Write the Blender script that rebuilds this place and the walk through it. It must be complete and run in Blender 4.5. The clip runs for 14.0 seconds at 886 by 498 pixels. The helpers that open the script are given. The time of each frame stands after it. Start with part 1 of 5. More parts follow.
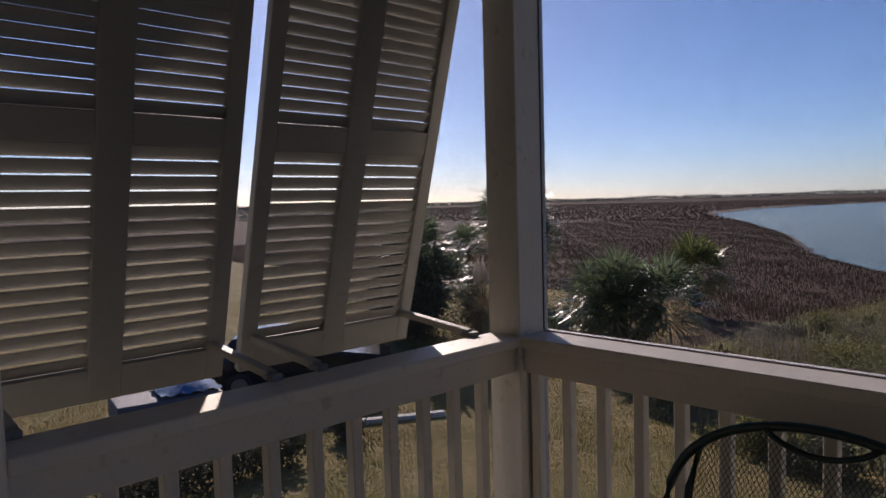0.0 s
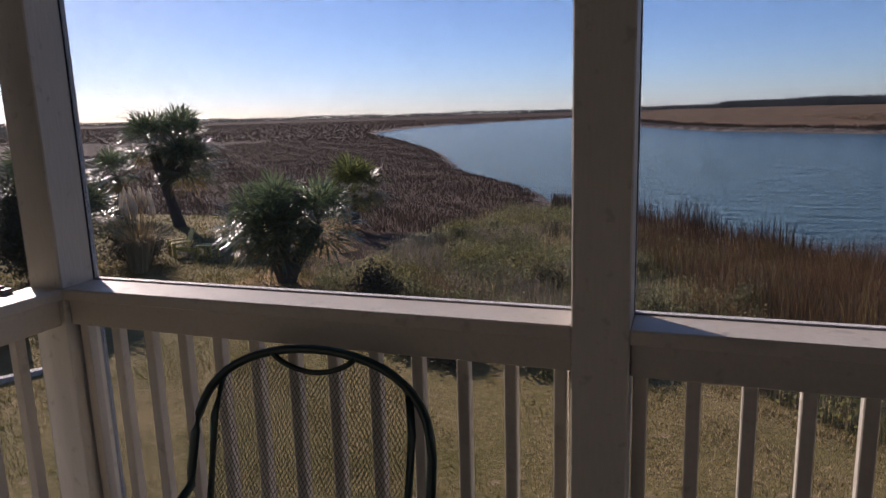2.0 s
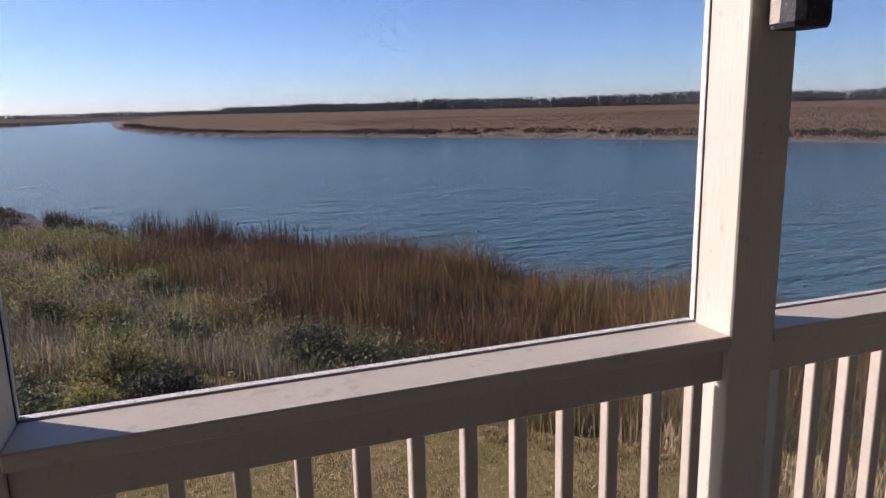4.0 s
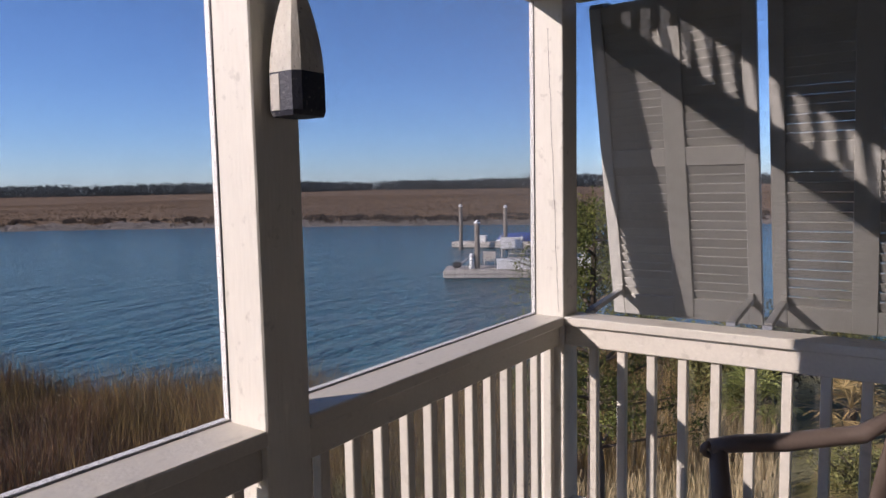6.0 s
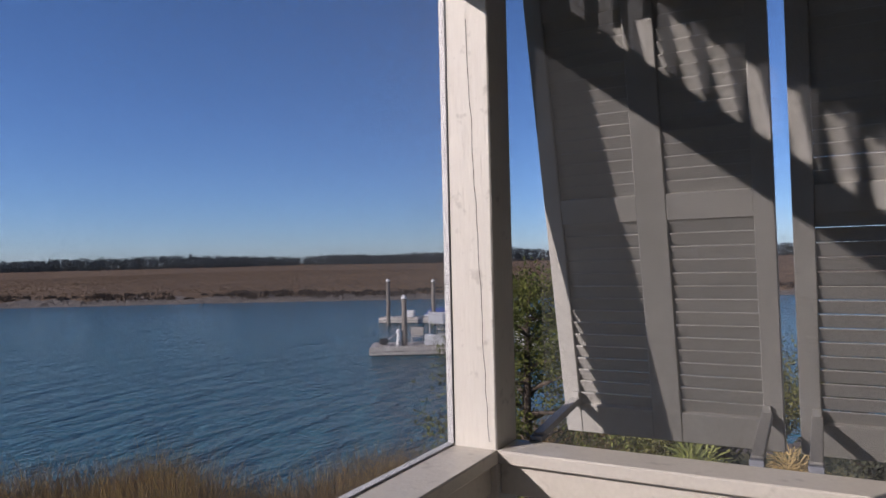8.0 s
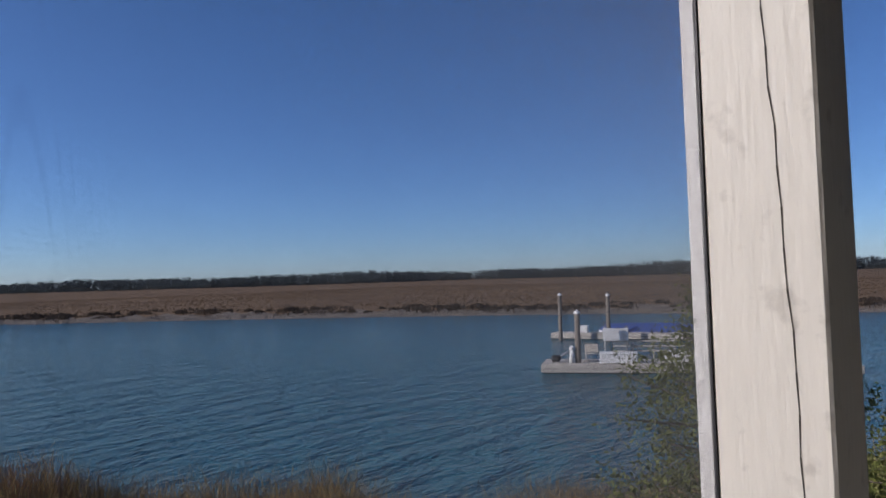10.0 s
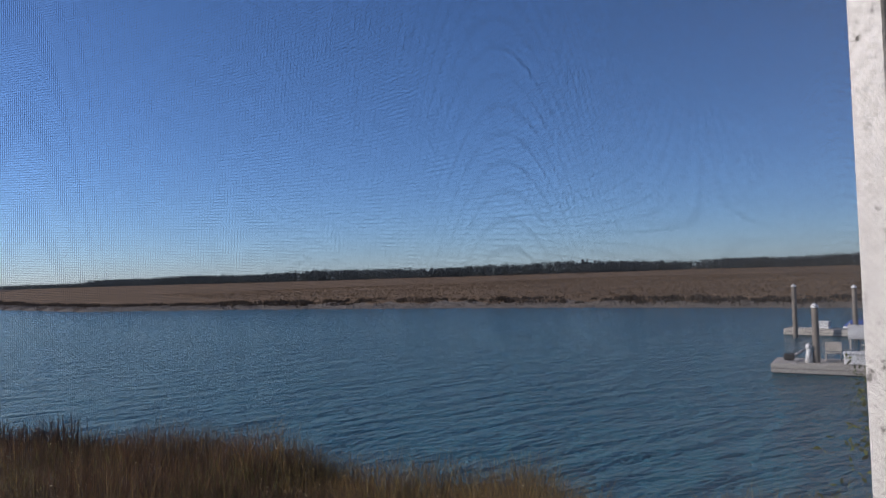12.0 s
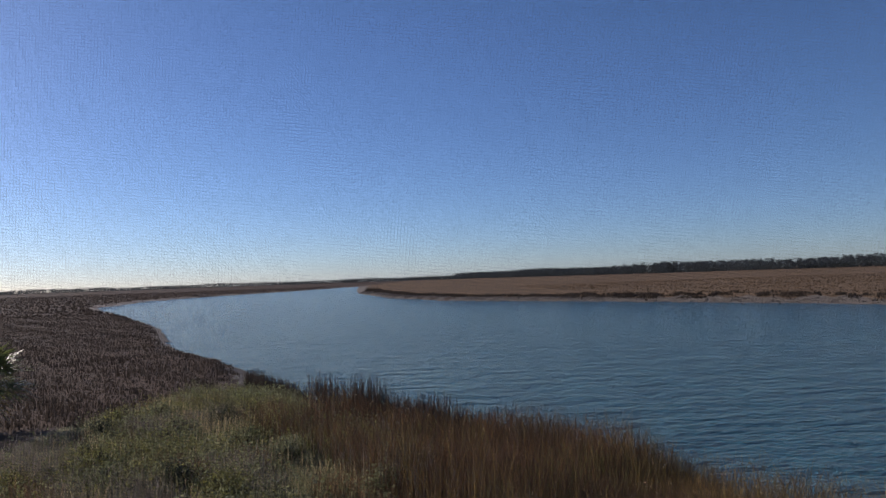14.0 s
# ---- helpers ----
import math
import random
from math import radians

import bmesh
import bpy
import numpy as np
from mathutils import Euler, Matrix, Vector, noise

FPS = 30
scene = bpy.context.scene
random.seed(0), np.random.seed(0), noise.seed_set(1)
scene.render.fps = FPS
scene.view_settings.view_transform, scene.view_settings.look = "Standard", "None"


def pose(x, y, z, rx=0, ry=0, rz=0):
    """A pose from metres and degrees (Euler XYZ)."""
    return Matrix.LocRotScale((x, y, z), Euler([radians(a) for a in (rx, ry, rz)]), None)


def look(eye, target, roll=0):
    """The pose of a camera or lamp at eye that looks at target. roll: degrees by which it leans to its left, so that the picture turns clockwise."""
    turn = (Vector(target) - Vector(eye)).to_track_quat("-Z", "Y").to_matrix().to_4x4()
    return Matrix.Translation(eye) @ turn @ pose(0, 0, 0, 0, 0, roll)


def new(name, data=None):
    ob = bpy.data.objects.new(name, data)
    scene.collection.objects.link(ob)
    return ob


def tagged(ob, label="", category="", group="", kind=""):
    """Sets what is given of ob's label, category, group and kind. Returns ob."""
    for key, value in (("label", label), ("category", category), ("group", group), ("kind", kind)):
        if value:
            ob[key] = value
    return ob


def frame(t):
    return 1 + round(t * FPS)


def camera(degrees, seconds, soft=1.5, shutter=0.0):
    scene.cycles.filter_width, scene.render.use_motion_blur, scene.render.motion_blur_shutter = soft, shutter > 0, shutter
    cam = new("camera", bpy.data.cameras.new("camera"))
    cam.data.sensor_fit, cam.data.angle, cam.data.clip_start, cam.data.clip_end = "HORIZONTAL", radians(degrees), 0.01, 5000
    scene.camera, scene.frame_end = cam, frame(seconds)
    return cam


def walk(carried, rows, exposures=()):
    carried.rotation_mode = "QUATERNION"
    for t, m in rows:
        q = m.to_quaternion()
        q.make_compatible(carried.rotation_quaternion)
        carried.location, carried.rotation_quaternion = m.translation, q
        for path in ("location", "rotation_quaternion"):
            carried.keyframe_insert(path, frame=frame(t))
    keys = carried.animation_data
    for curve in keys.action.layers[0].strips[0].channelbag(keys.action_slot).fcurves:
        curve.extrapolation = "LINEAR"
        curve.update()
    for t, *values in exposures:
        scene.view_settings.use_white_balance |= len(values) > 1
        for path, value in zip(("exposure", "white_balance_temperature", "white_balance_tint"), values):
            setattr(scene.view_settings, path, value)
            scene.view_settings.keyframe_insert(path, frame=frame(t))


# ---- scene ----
cam = camera(65.4, 14.0)

PATH = [
    (0.0, look((1.58, -1.874, 1.44), (0.141, -0.491, 1.31), -1.6)),
    (0.5, look((1.694, -1.854, 1.459), (0.339, -0.387, 1.358), -1.1)),
    (1.0, look((1.772, -1.801, 1.471), (0.592, -0.194, 1.313), -1.6)),
    (1.5, look((1.889, -1.763, 1.486), (0.943, -0.026, 1.187), -1.7)),
    (2.0, look((1.982, -1.721, 1.503), (1.325, 0.129, 1.12), -1.7)),
    (2.5, look((2.07, -1.674, 1.506), (1.702, 0.25, 1.107), -1.8)),
    (3.0, look((2.15, -1.578, 1.51), (2.085, 0.38, 1.107), -1.7)),
    (3.5, look((2.222, -1.456, 1.542), (2.499, 0.483, 1.138), -1.5)),
    (4.0, look((2.243, -1.391, 1.561), (2.892, 0.457, 1.158), -1.4)),
    (6.5, look((2.568, -1.297, 1.537), (4.288, -0.281, 1.434), -1.1)),
    (7.0, look((2.841, -1.215, 1.523), (4.595, -0.253, 1.503), -1.2)),
    (7.5, look((3.094, -1.036, 1.525), (4.846, -0.073, 1.552), -1.1)),
    (8.0, look((3.347, -0.886, 1.514), (5.096, 0.083, 1.544), -1.3)),
    (8.5, look((3.591, -0.767, 1.5), (5.293, 0.282, 1.546), -1.5)),
    (9.0, look((3.80, -0.585, 1.508), (5.374, 0.648, 1.587), -1.8)),
    (11.5, pose(4.71, -0.12, 1.50, 91.9, 1.6, -39.3)),
    (12.0, pose(4.733, -0.124, 1.50, 92.1, 1.8, -29.4)),
    (12.5, pose(4.752, -0.127, 1.50, 92.35, 2.0, -19.6)),
    (13.0, pose(4.77, -0.13, 1.50, 92.4, 2.0, -12.3)),
    (13.5, pose(4.78, -0.13, 1.50, 92.45, 2.0, -7.2)),
    (14.0, pose(4.79, -0.13, 1.50, 92.4, 2.0, -1.1)),
]
EXPOSURES = [(0.0, 0.25, 6800, 26), (0.5, 0.58, 6700, 28), (1.0, 0.52, 6700, 26), (1.5, 0.38, 6750, 26), (2.0, 0.5, 6750, 28), (3.0, 0.7, 6650, 28), (4.0, 1.05, 6650, 28), (6.5, 0.8, 6250, 24), (7.5, 0.64, 6200, 24), (8.5, 0.44, 6150, 22), (9.0, 0.38, 6050, 21), (11.5, 0.42, 6100, 18), (14.0, 0.36, 6600, 20)]
walk(cam, PATH, EXPOSURES)

AZ, EL = 55.0, 24.5          # sun: degrees left of the river side, and above the horizon
world = bpy.data.worlds.new("sky")
scene.world = world
world.use_nodes = True
wn = world.node_tree.nodes
sky = wn.new("ShaderNodeTexSky")
sky.sky_type = 'NISHITA'
sky.sun_disc = False
sky.sun_elevation, sky.sun_rotation = radians(EL), radians(-AZ)
sky.air_density, sky.dust_density, sky.ozone_density = 0.80, 0.28, 7.0
world.node_tree.links.new(sky.outputs[0], wn["Background"].inputs[0])
wn["Background"].inputs[1].default_value = 0.104
sun = new("sun", bpy.data.lights.new("sun", 'SUN'))
sun.data.energy, sun.data.angle, sun.data.color = 5.0, radians(0.55), (1.0, 0.93, 0.82)
SUN_WAY = Vector((math.cos(radians(EL)) * math.sin(radians(AZ)), -math.cos(radians(EL)) * math.cos(radians(AZ)), -math.sin(radians(EL))))
sun.matrix_basis = look((0, 0, 0), SUN_WAY)

# ---------------------------------------------------------------- materials


def material(name, colour, other=None, rough=0.6, metal=0.0, scale=4.0, fine=60.0, bump=0.15, mix=0.5, stretch=(1, 1, 1), vary=0.0, island=0.0, spec=0.5, dirt=None, dirt_amount=0.0, glow=0.0):
    """A surface with two scales of variation: broad stains and fine grain with relief."""
    m = bpy.data.materials.new(name)
    m.use_nodes = True
    t = m.node_tree
    n, l = t.nodes, t.links
    b = n["Principled BSDF"]
    b.inputs["Roughness"].default_value, b.inputs["Metallic"].default_value = rough, metal
    b.inputs["Specular IOR Level"].default_value = spec
    geo = n.new("ShaderNodeNewGeometry")
    mp = n.new("ShaderNodeMapping")
    mp.inputs["Scale"].default_value = stretch
    l.new(geo.outputs["Position"], mp.inputs["Vector"])
    big, small = n.new("ShaderNodeTexNoise"), n.new("ShaderNodeTexNoise")
    big.inputs["Scale"].default_value, small.inputs["Scale"].default_value = scale, fine
    big.inputs["Detail"].default_value, small.inputs["Detail"].default_value = 4, 3
    l.new(mp.outputs[0], big.inputs["Vector"]), l.new(mp.outputs[0], small.inputs["Vector"])
    ramp = n.new("ShaderNodeMapRange")
    ramp.inputs["From Min"].default_value, ramp.inputs["From Max"].default_value = 0.35, 0.65
    add = n.new("ShaderNodeMath")
    add.operation = 'ADD'
    half = n.new("ShaderNodeMath")
    half.operation = 'MULTIPLY'
    half.inputs[1].default_value = 0.5
    l.new(big.outputs["Fac"], add.inputs[0]), l.new(small.outputs["Fac"], add.inputs[1])
    l.new(add.outputs[0], half.inputs[0]), l.new(half.outputs[0], ramp.inputs["Value"])
    cm = n.new("ShaderNodeMix")
    cm.data_type = 'RGBA'
    other = other or tuple(c * 0.7 for c in colour)
    cm.inputs["A"].default_value, cm.inputs["B"].default_value = (*colour, 1), (*other, 1)
    sc = n.new("ShaderNodeMath")
    sc.operation = 'MULTIPLY'
    sc.inputs[1].default_value = mix
    l.new(ramp.outputs[0], sc.inputs[0]), l.new(sc.outputs[0], cm.inputs["Factor"])
    out = cm.outputs["Result"]
    if dirt:
        spots = n.new("ShaderNodeTexNoise")
        spots.inputs["Scale"].default_value, spots.inputs["Detail"].default_value = scale * 6, 6
        l.new(geo.outputs["Position"], spots.inputs["Vector"])
        cut = n.new("ShaderNodeMapRange")
        cut.inputs["From Min"].default_value, cut.inputs["From Max"].default_value = 0.62, 0.72
        cut.inputs["To Max"].default_value = dirt_amount
        l.new(spots.outputs["Fac"], cut.inputs["Value"])
        dm = n.new("ShaderNodeMix")
        dm.data_type = 'RGBA'
        dm.inputs["B"].default_value = (*dirt, 1)
        l.new(cut.outputs[0], dm.inputs["Factor"]), l.new(out, dm.inputs["A"])
        out = dm.outputs["Result"]
    if vary or island:
        hsv = n.new("ShaderNodeHueSaturation")
        if island:
            src = geo.outputs["Random Per Island"]
        else:
            src = n.new("ShaderNodeObjectInfo").outputs["Random"]
        amount = island or vary
        val = n.new("ShaderNodeMapRange")
        val.inputs["To Min"].default_value, val.inputs["To Max"].default_value = 1 - amount, 1 + amount
        l.new(src, val.inputs["Value"]), l.new(val.outputs[0], hsv.inputs["Value"])
        l.new(out, hsv.inputs["Color"])
        out = hsv.outputs["Color"]
    l.new(out, b.inputs["Base Color"])
    if bump:
        bn = n.new("ShaderNodeBump")
        bn.inputs["Strength"].default_value, bn.inputs["Distance"].default_value = bump, 0.004
        l.new(small.outputs["Fac"], bn.inputs["Height"]), l.new(bn.outputs[0], b.inputs["Normal"])
    if glow:                      # thin leaves let some light through
        tr, ms = n.new("ShaderNodeBsdfTranslucent"), n.new("ShaderNodeMixShader")
        ms.inputs[0].default_value = glow
        l.new(out, tr.inputs["Color"]), l.new(b.outputs[0], ms.inputs[1]), l.new(tr.outputs[0], ms.inputs[2])
        l.new(ms.outputs[0], n["Material Output"].inputs["Surface"])
    return m


PAINT = material("cream_paint", (0.71, 0.67, 0.585), (0.57, 0.535, 0.455), 0.55, scale=4, fine=110, stretch=(1, 1, 0.12), vary=0.04, bump=0.35, mix=0.4, dirt=(0.24, 0.21, 0.17), dirt_amount=0.3)
RAILPAINT = material("rail_paint", (0.63, 0.585, 0.50), (0.51, 0.47, 0.395), 0.5, scale=3, fine=80, vary=0.06, bump=0.2, dirt=(0.2, 0.17, 0.13), dirt_amount=0.3)
STOPPAINT = material("white_stop_paint", (0.70, 0.685, 0.65), (0.57, 0.555, 0.52), 0.5, scale=28, fine=140, bump=0.3, dirt=(0.09, 0.08, 0.07), dirt_amount=0.9)
SHUTPAINT = material("shutter_paint", (0.41, 0.397, 0.36), (0.33, 0.317, 0.285), 0.55, scale=5, fine=80, vary=0.07, bump=0.2)
# out-of-view ceiling, coloured dark so less light bounces into the porch
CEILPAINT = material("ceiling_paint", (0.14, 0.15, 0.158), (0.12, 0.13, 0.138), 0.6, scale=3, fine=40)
# unseen house wall; siding tone lowered to hold down light reflected indoors
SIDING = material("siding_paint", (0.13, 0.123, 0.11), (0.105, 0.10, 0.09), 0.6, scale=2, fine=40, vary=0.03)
DECK = material("deck_boards", (0.13, 0.11, 0.09), (0.09, 0.075, 0.06), 0.65, scale=2, fine=50, stretch=(0.15, 1, 1), vary=0.12, bump=0.3)
SPLINE = material("black_spline", (0.012, 0.012, 0.013), rough=0.5, bump=0.1)
WIRE = material("screen_wire", (0.06, 0.06, 0.06), (0.05, 0.05, 0.05), rough=0.6, bump=0, spec=0.2)
CRACK = material("crack_shadow_gap", (0.06, 0.05, 0.04), rough=0.9)
GREEN = material("green_powder_coat", (0.006, 0.035, 0.030), (0.004, 0.022, 0.02), 0.35, scale=8, fine=120, bump=0.1)
RESIN = material("brown_resin", (0.14, 0.105, 0.085), (0.10, 0.075, 0.06), 0.5, scale=6, fine=90, bump=0.15)
BUOYWHITE = material("buoy_white_paint", (0.60, 0.57, 0.50), (0.42, 0.38, 0.32), 0.7, scale=14, fine=90, stretch=(1, 1, 0.5), bump=0.6, dirt=(0.16, 0.12, 0.09), dirt_amount=0.7)
BUOYNAVY = material("buoy_navy_paint", (0.012, 0.014, 0.028), (0.02, 0.02, 0.03), 0.6, scale=14, fine=90, bump=0.6, dirt=(0.4, 0.38, 0.34), dirt_amount=0.3)
CHIPPED = material("chipped_buoy_paint", (0.55, 0.52, 0.47), (0.40, 0.36, 0.31), 0.7, scale=9, fine=90, bump=0.6, dirt=(0.015, 0.017, 0.03), dirt_amount=1.0)
ROPE = material("rope", (0.35, 0.28, 0.18), rough=0.9)

LAWN = material("lawn_turf", (0.245, 0.185, 0.085), (0.100, 0.095, 0.026), 0.95, scale=0.6, fine=11, bump=0.8, mix=1.0, spec=0.1, dirt=(0.30, 0.22, 0.13), dirt_amount=0.9)
SAND = material("bare_sandy_ground", (0.40, 0.27, 0.14), (0.26, 0.17, 0.085), 0.95, scale=0.5, fine=8, bump=0.8, mix=1.0, spec=0.1)
MARSHL = material("brown_marsh_ground", (0.090, 0.063, 0.048), (0.046, 0.034, 0.028), 0.95, scale=0.03, fine=0.4, bump=0.8, mix=1.0, spec=0.05)
MARSHR = material("tan_marsh_ground", (0.175, 0.118, 0.070), (0.092, 0.064, 0.041), 0.95, scale=0.025, fine=0.2, stretch=(0.5, 1, 1), bump=0.8, mix=1.0, spec=0.05)
MUD = material("tidal_mud", (0.175, 0.145, 0.115), (0.085, 0.074, 0.062), 0.9, scale=0.6, fine=3, bump=1.0, mix=1.0, spec=0.2)
SCRUB = material("scrub_ground", (0.17, 0.15, 0.075), (0.10, 0.10, 0.05), 0.95, scale=0.5, fine=6, bump=0.8, mix=1.0, spec=0.1)

TURFBLADE = material("turf_blades", (0.255, 0.195, 0.070), (0.100, 0.102, 0.026), 0.8, scale=0.8, fine=6, bump=0, mix=1.0, island=0.5, spec=0.2, glow=0.4)
SAGE = material("sage_scrub_leaves", (0.27, 0.27, 0.155), (0.10, 0.118, 0.05), 0.75, scale=0.6, fine=3, bump=0, mix=1.0, island=0.45, spec=0.2, glow=0.4)
OLIVE = material("olive_weed_leaves", (0.25, 0.245, 0.085), (0.12, 0.115, 0.045), 0.75, scale=0.7, fine=3, bump=0, mix=1.0, island=0.4, spec=0.2, glow=0.4)
RUST = material("rust_reeds", (0.165, 0.085, 0.046), (0.068, 0.050, 0.034), 0.8, scale=0.7, fine=2, bump=0, mix=1.0, island=0.5, spec=0.2, glow=0.35)
GOLD = material("golden_reeds", (0.29, 0.19, 0.070), (0.12, 0.095, 0.038), 0.8, scale=0.6, fine=2, bump=0, mix=1.0, island=0.5, spec=0.2, glow=0.35)
STRAW = material("straw_grass", (0.52, 0.42, 0.25), (0.36, 0.28, 0.15), 0.8, scale=0.6, fine=4, bump=0, mix=1.0, island=0.35, spec=0.2, glow=0.35)
UMBER = material("umber_marsh_grass", (0.088, 0.067, 0.051), (0.048, 0.038, 0.031), 0.85, scale=0.05, fine=0.6, bump=0, mix=1.0, island=0.16, spec=0.1, glow=0.25)
RUSSET = material("russet_weed_stems", (0.23, 0.135, 0.075), (0.12, 0.08, 0.05), 0.8, scale=0.6, fine=3, bump=0, mix=1.0, island=0.4, spec=0.2, glow=0.35)
GREYWEED = material("grey_weed_stems", (0.27, 0.235, 0.20), (0.15, 0.125, 0.105), 0.8, scale=0.6, fine=3, bump=0, mix=1.0, island=0.4, spec=0.2, glow=0.35)
TANGRASS = material("tan_marsh_grass", (0.165, 0.112, 0.067), (0.095, 0.067, 0.043), 0.85, scale=0.05, fine=0.6, bump=0, mix=1.0, island=0.16, spec=0.1, glow=0.3)
PALMLEAF = material("palm_fronds", (0.15, 0.195, 0.10), (0.075, 0.115, 0.055), 0.30, scale=1.5, fine=8, bump=0, mix=1.0, island=0.45, spec=0.7, glow=0.45)
PALMGOLD = material("palm_fronds_pale", (0.30, 0.31, 0.09), (0.17, 0.19, 0.05), 0.45, scale=1.5, fine=8, bump=0, mix=1.0, island=0.35, glow=0.45)
PALMMID = material("palm_fronds_olive", (0.17, 0.19, 0.06), (0.08, 0.10, 0.035), 0.42, scale=1.5, fine=8, bump=0, mix=1.0, island=0.4, glow=0.45)
PALMDRY = material("dry_fronds", (0.46, 0.34, 0.14), (0.28, 0.20, 0.09), 0.6, scale=1.5, fine=8, bump=0, mix=1.0, island=0.3, glow=0.35)
BARK = material("bark", (0.10, 0.075, 0.055), (0.055, 0.042, 0.03), 0.9, scale=3, fine=20, bump=0.9, mix=1.0)
CEDARLEAF = material("cedar_foliage", (0.165, 0.17, 0.045), (0.07, 0.09, 0.028), 0.8, scale=1.5, fine=6, bump=0, mix=1.0, island=0.45, spec=0.1, glow=0.4)
DARKLEAF = material("dark_shrub_leaves", (0.075, 0.08, 0.05), (0.045, 0.05, 0.033), 0.7, scale=1.5, fine=6, bump=0, mix=1.0, island=0.4, spec=0.2, glow=0.3)
# distance haze is mixed into this foliage colour as a blue-grey cast
FARTREE = material("hazy_tree_foliage", (0.080, 0.094, 0.100), (0.058, 0.070, 0.076), 0.95, scale=0.02, fine=0.2, bump=0, mix=1.0, island=0.12, spec=0.02, glow=0.45)
PLUME = material("pampas_plumes", (0.75, 0.68, 0.55), (0.6, 0.52, 0.4), 0.9, scale=3, fine=20, bump=0, glow=0.5)
YELLOW = material("yellow_chair_paint", (0.60, 0.47, 0.10), (0.45, 0.34, 0.07), 0.6, scale=3, fine=20)
DOCKWOOD = material("grey_dock_timber", (0.42, 0.39, 0.34), (0.28, 0.25, 0.22), 0.8, scale=1, fine=8, vary=0.12, bump=0.5)
PILEWOOD = material("pile_timber", (0.20, 0.17, 0.14), (0.11, 0.095, 0.08), 0.85, scale=1, fine=8, stretch=(1, 1, 0.2), bump=0.6, mix=1.0)
DOCKWHITE = material("white_dock_plastic", (0.62, 0.62, 0.60), (0.50, 0.50, 0.48), 0.5, scale=1, fine=8)
BOATBLUE = material("blue_boat_cover", (0.025, 0.06, 0.22), (0.02, 0.045, 0.16), 0.6, scale=0.8, fine=6)
DARKTHING = material("black_rubber", (0.02, 0.02, 0.022), rough=0.6)
CARPAINT = material("black_car_paint", (0.012, 0.013, 0.015), rough=0.15, bump=0, scale=1)
CARGLASS = material("dark_car_glass", (0.02, 0.025, 0.03), rough=0.05, bump=0)
RIM = material("alloy_rim", (0.5, 0.5, 0.5), rough=0.3, metal=0.9, bump=0)
CONCRETE = material("pale_concrete", (0.55, 0.53, 0.49), (0.42, 0.40, 0.37), 0.85, scale=1, fine=12)
TARP = material("blue_tarp", (0.05, 0.17, 0.33), (0.035, 0.12, 0.25), 0.85, scale=2, fine=10, bump=0.3)
TRAILERPAINT = material("slate_trailer_paint", (0.095, 0.10, 0.125), (0.07, 0.075, 0.09), 0.6, scale=2, fine=10)
GREYBOX = material("grey_painted_metal", (0.20, 0.21, 0.235), (0.15, 0.16, 0.18), 0.5, scale=2, fine=10)


def water_material():
    m = bpy.data.materials.new("river_water")
    m.use_nodes = True
    n, l = m.node_tree.nodes, m.node_tree.links
    b = n["Principled BSDF"]
    b.inputs["Base Color"].default_value = (0.020, 0.065, 0.080, 1)
    b.inputs["Roughness"].default_value, b.inputs["IOR"].default_value = 0.12, 1.33
    geo, mp = n.new("ShaderNodeNewGeometry"), n.new("ShaderNodeMapping")
    mp.inputs["Rotation"].default_value = (0, 0, radians(28))
    mp.inputs["Scale"].default_value = (0.65, 1.7, 1)
    l.new(geo.outputs["Position"], mp.inputs["Vector"])
    w1, w2, w3 = (n.new("ShaderNodeTexNoise") for _ in range(3))
    for w, s, d in ((w1, 0.55, 5), (w2, 2.6, 4), (w3, 0.06, 3)):
        w.inputs["Scale"].default_value, w.inputs["Detail"].default_value = s, d
        l.new(mp.outputs[0], w.inputs["Vector"])
    b1, b2 = n.new("ShaderNodeBump"), n.new("ShaderNodeBump")
    b1.inputs["Strength"].default_value, b1.inputs["Distance"].default_value = 1.0, 1.0
    b2.inputs["Strength"].default_value, b2.inputs["Distance"].default_value = 1.0, 0.28
    l.new(w1.outputs["Fac"], b1.inputs["Height"]), l.new(w2.outputs["Fac"], b2.inputs["Height"])
    l.new(b1.outputs[0], b2.inputs["Normal"]), l.new(b2.outputs[0], b.inputs["Normal"])
    cm = n.new("ShaderNodeMix")
    cm.data_type = 'RGBA'
    cm.inputs["A"].default_value, cm.inputs["B"].default_value = (0.018, 0.085, 0.125, 1), (0.032, 0.118, 0.145, 1)
    l.new(w3.outputs["Fac"], cm.inputs["Factor"]), l.new(cm.outputs["Result"], b.inputs["Base Color"])
    return m


WATER = water_material()

# ---------------------------------------------------------------- mesh helpers


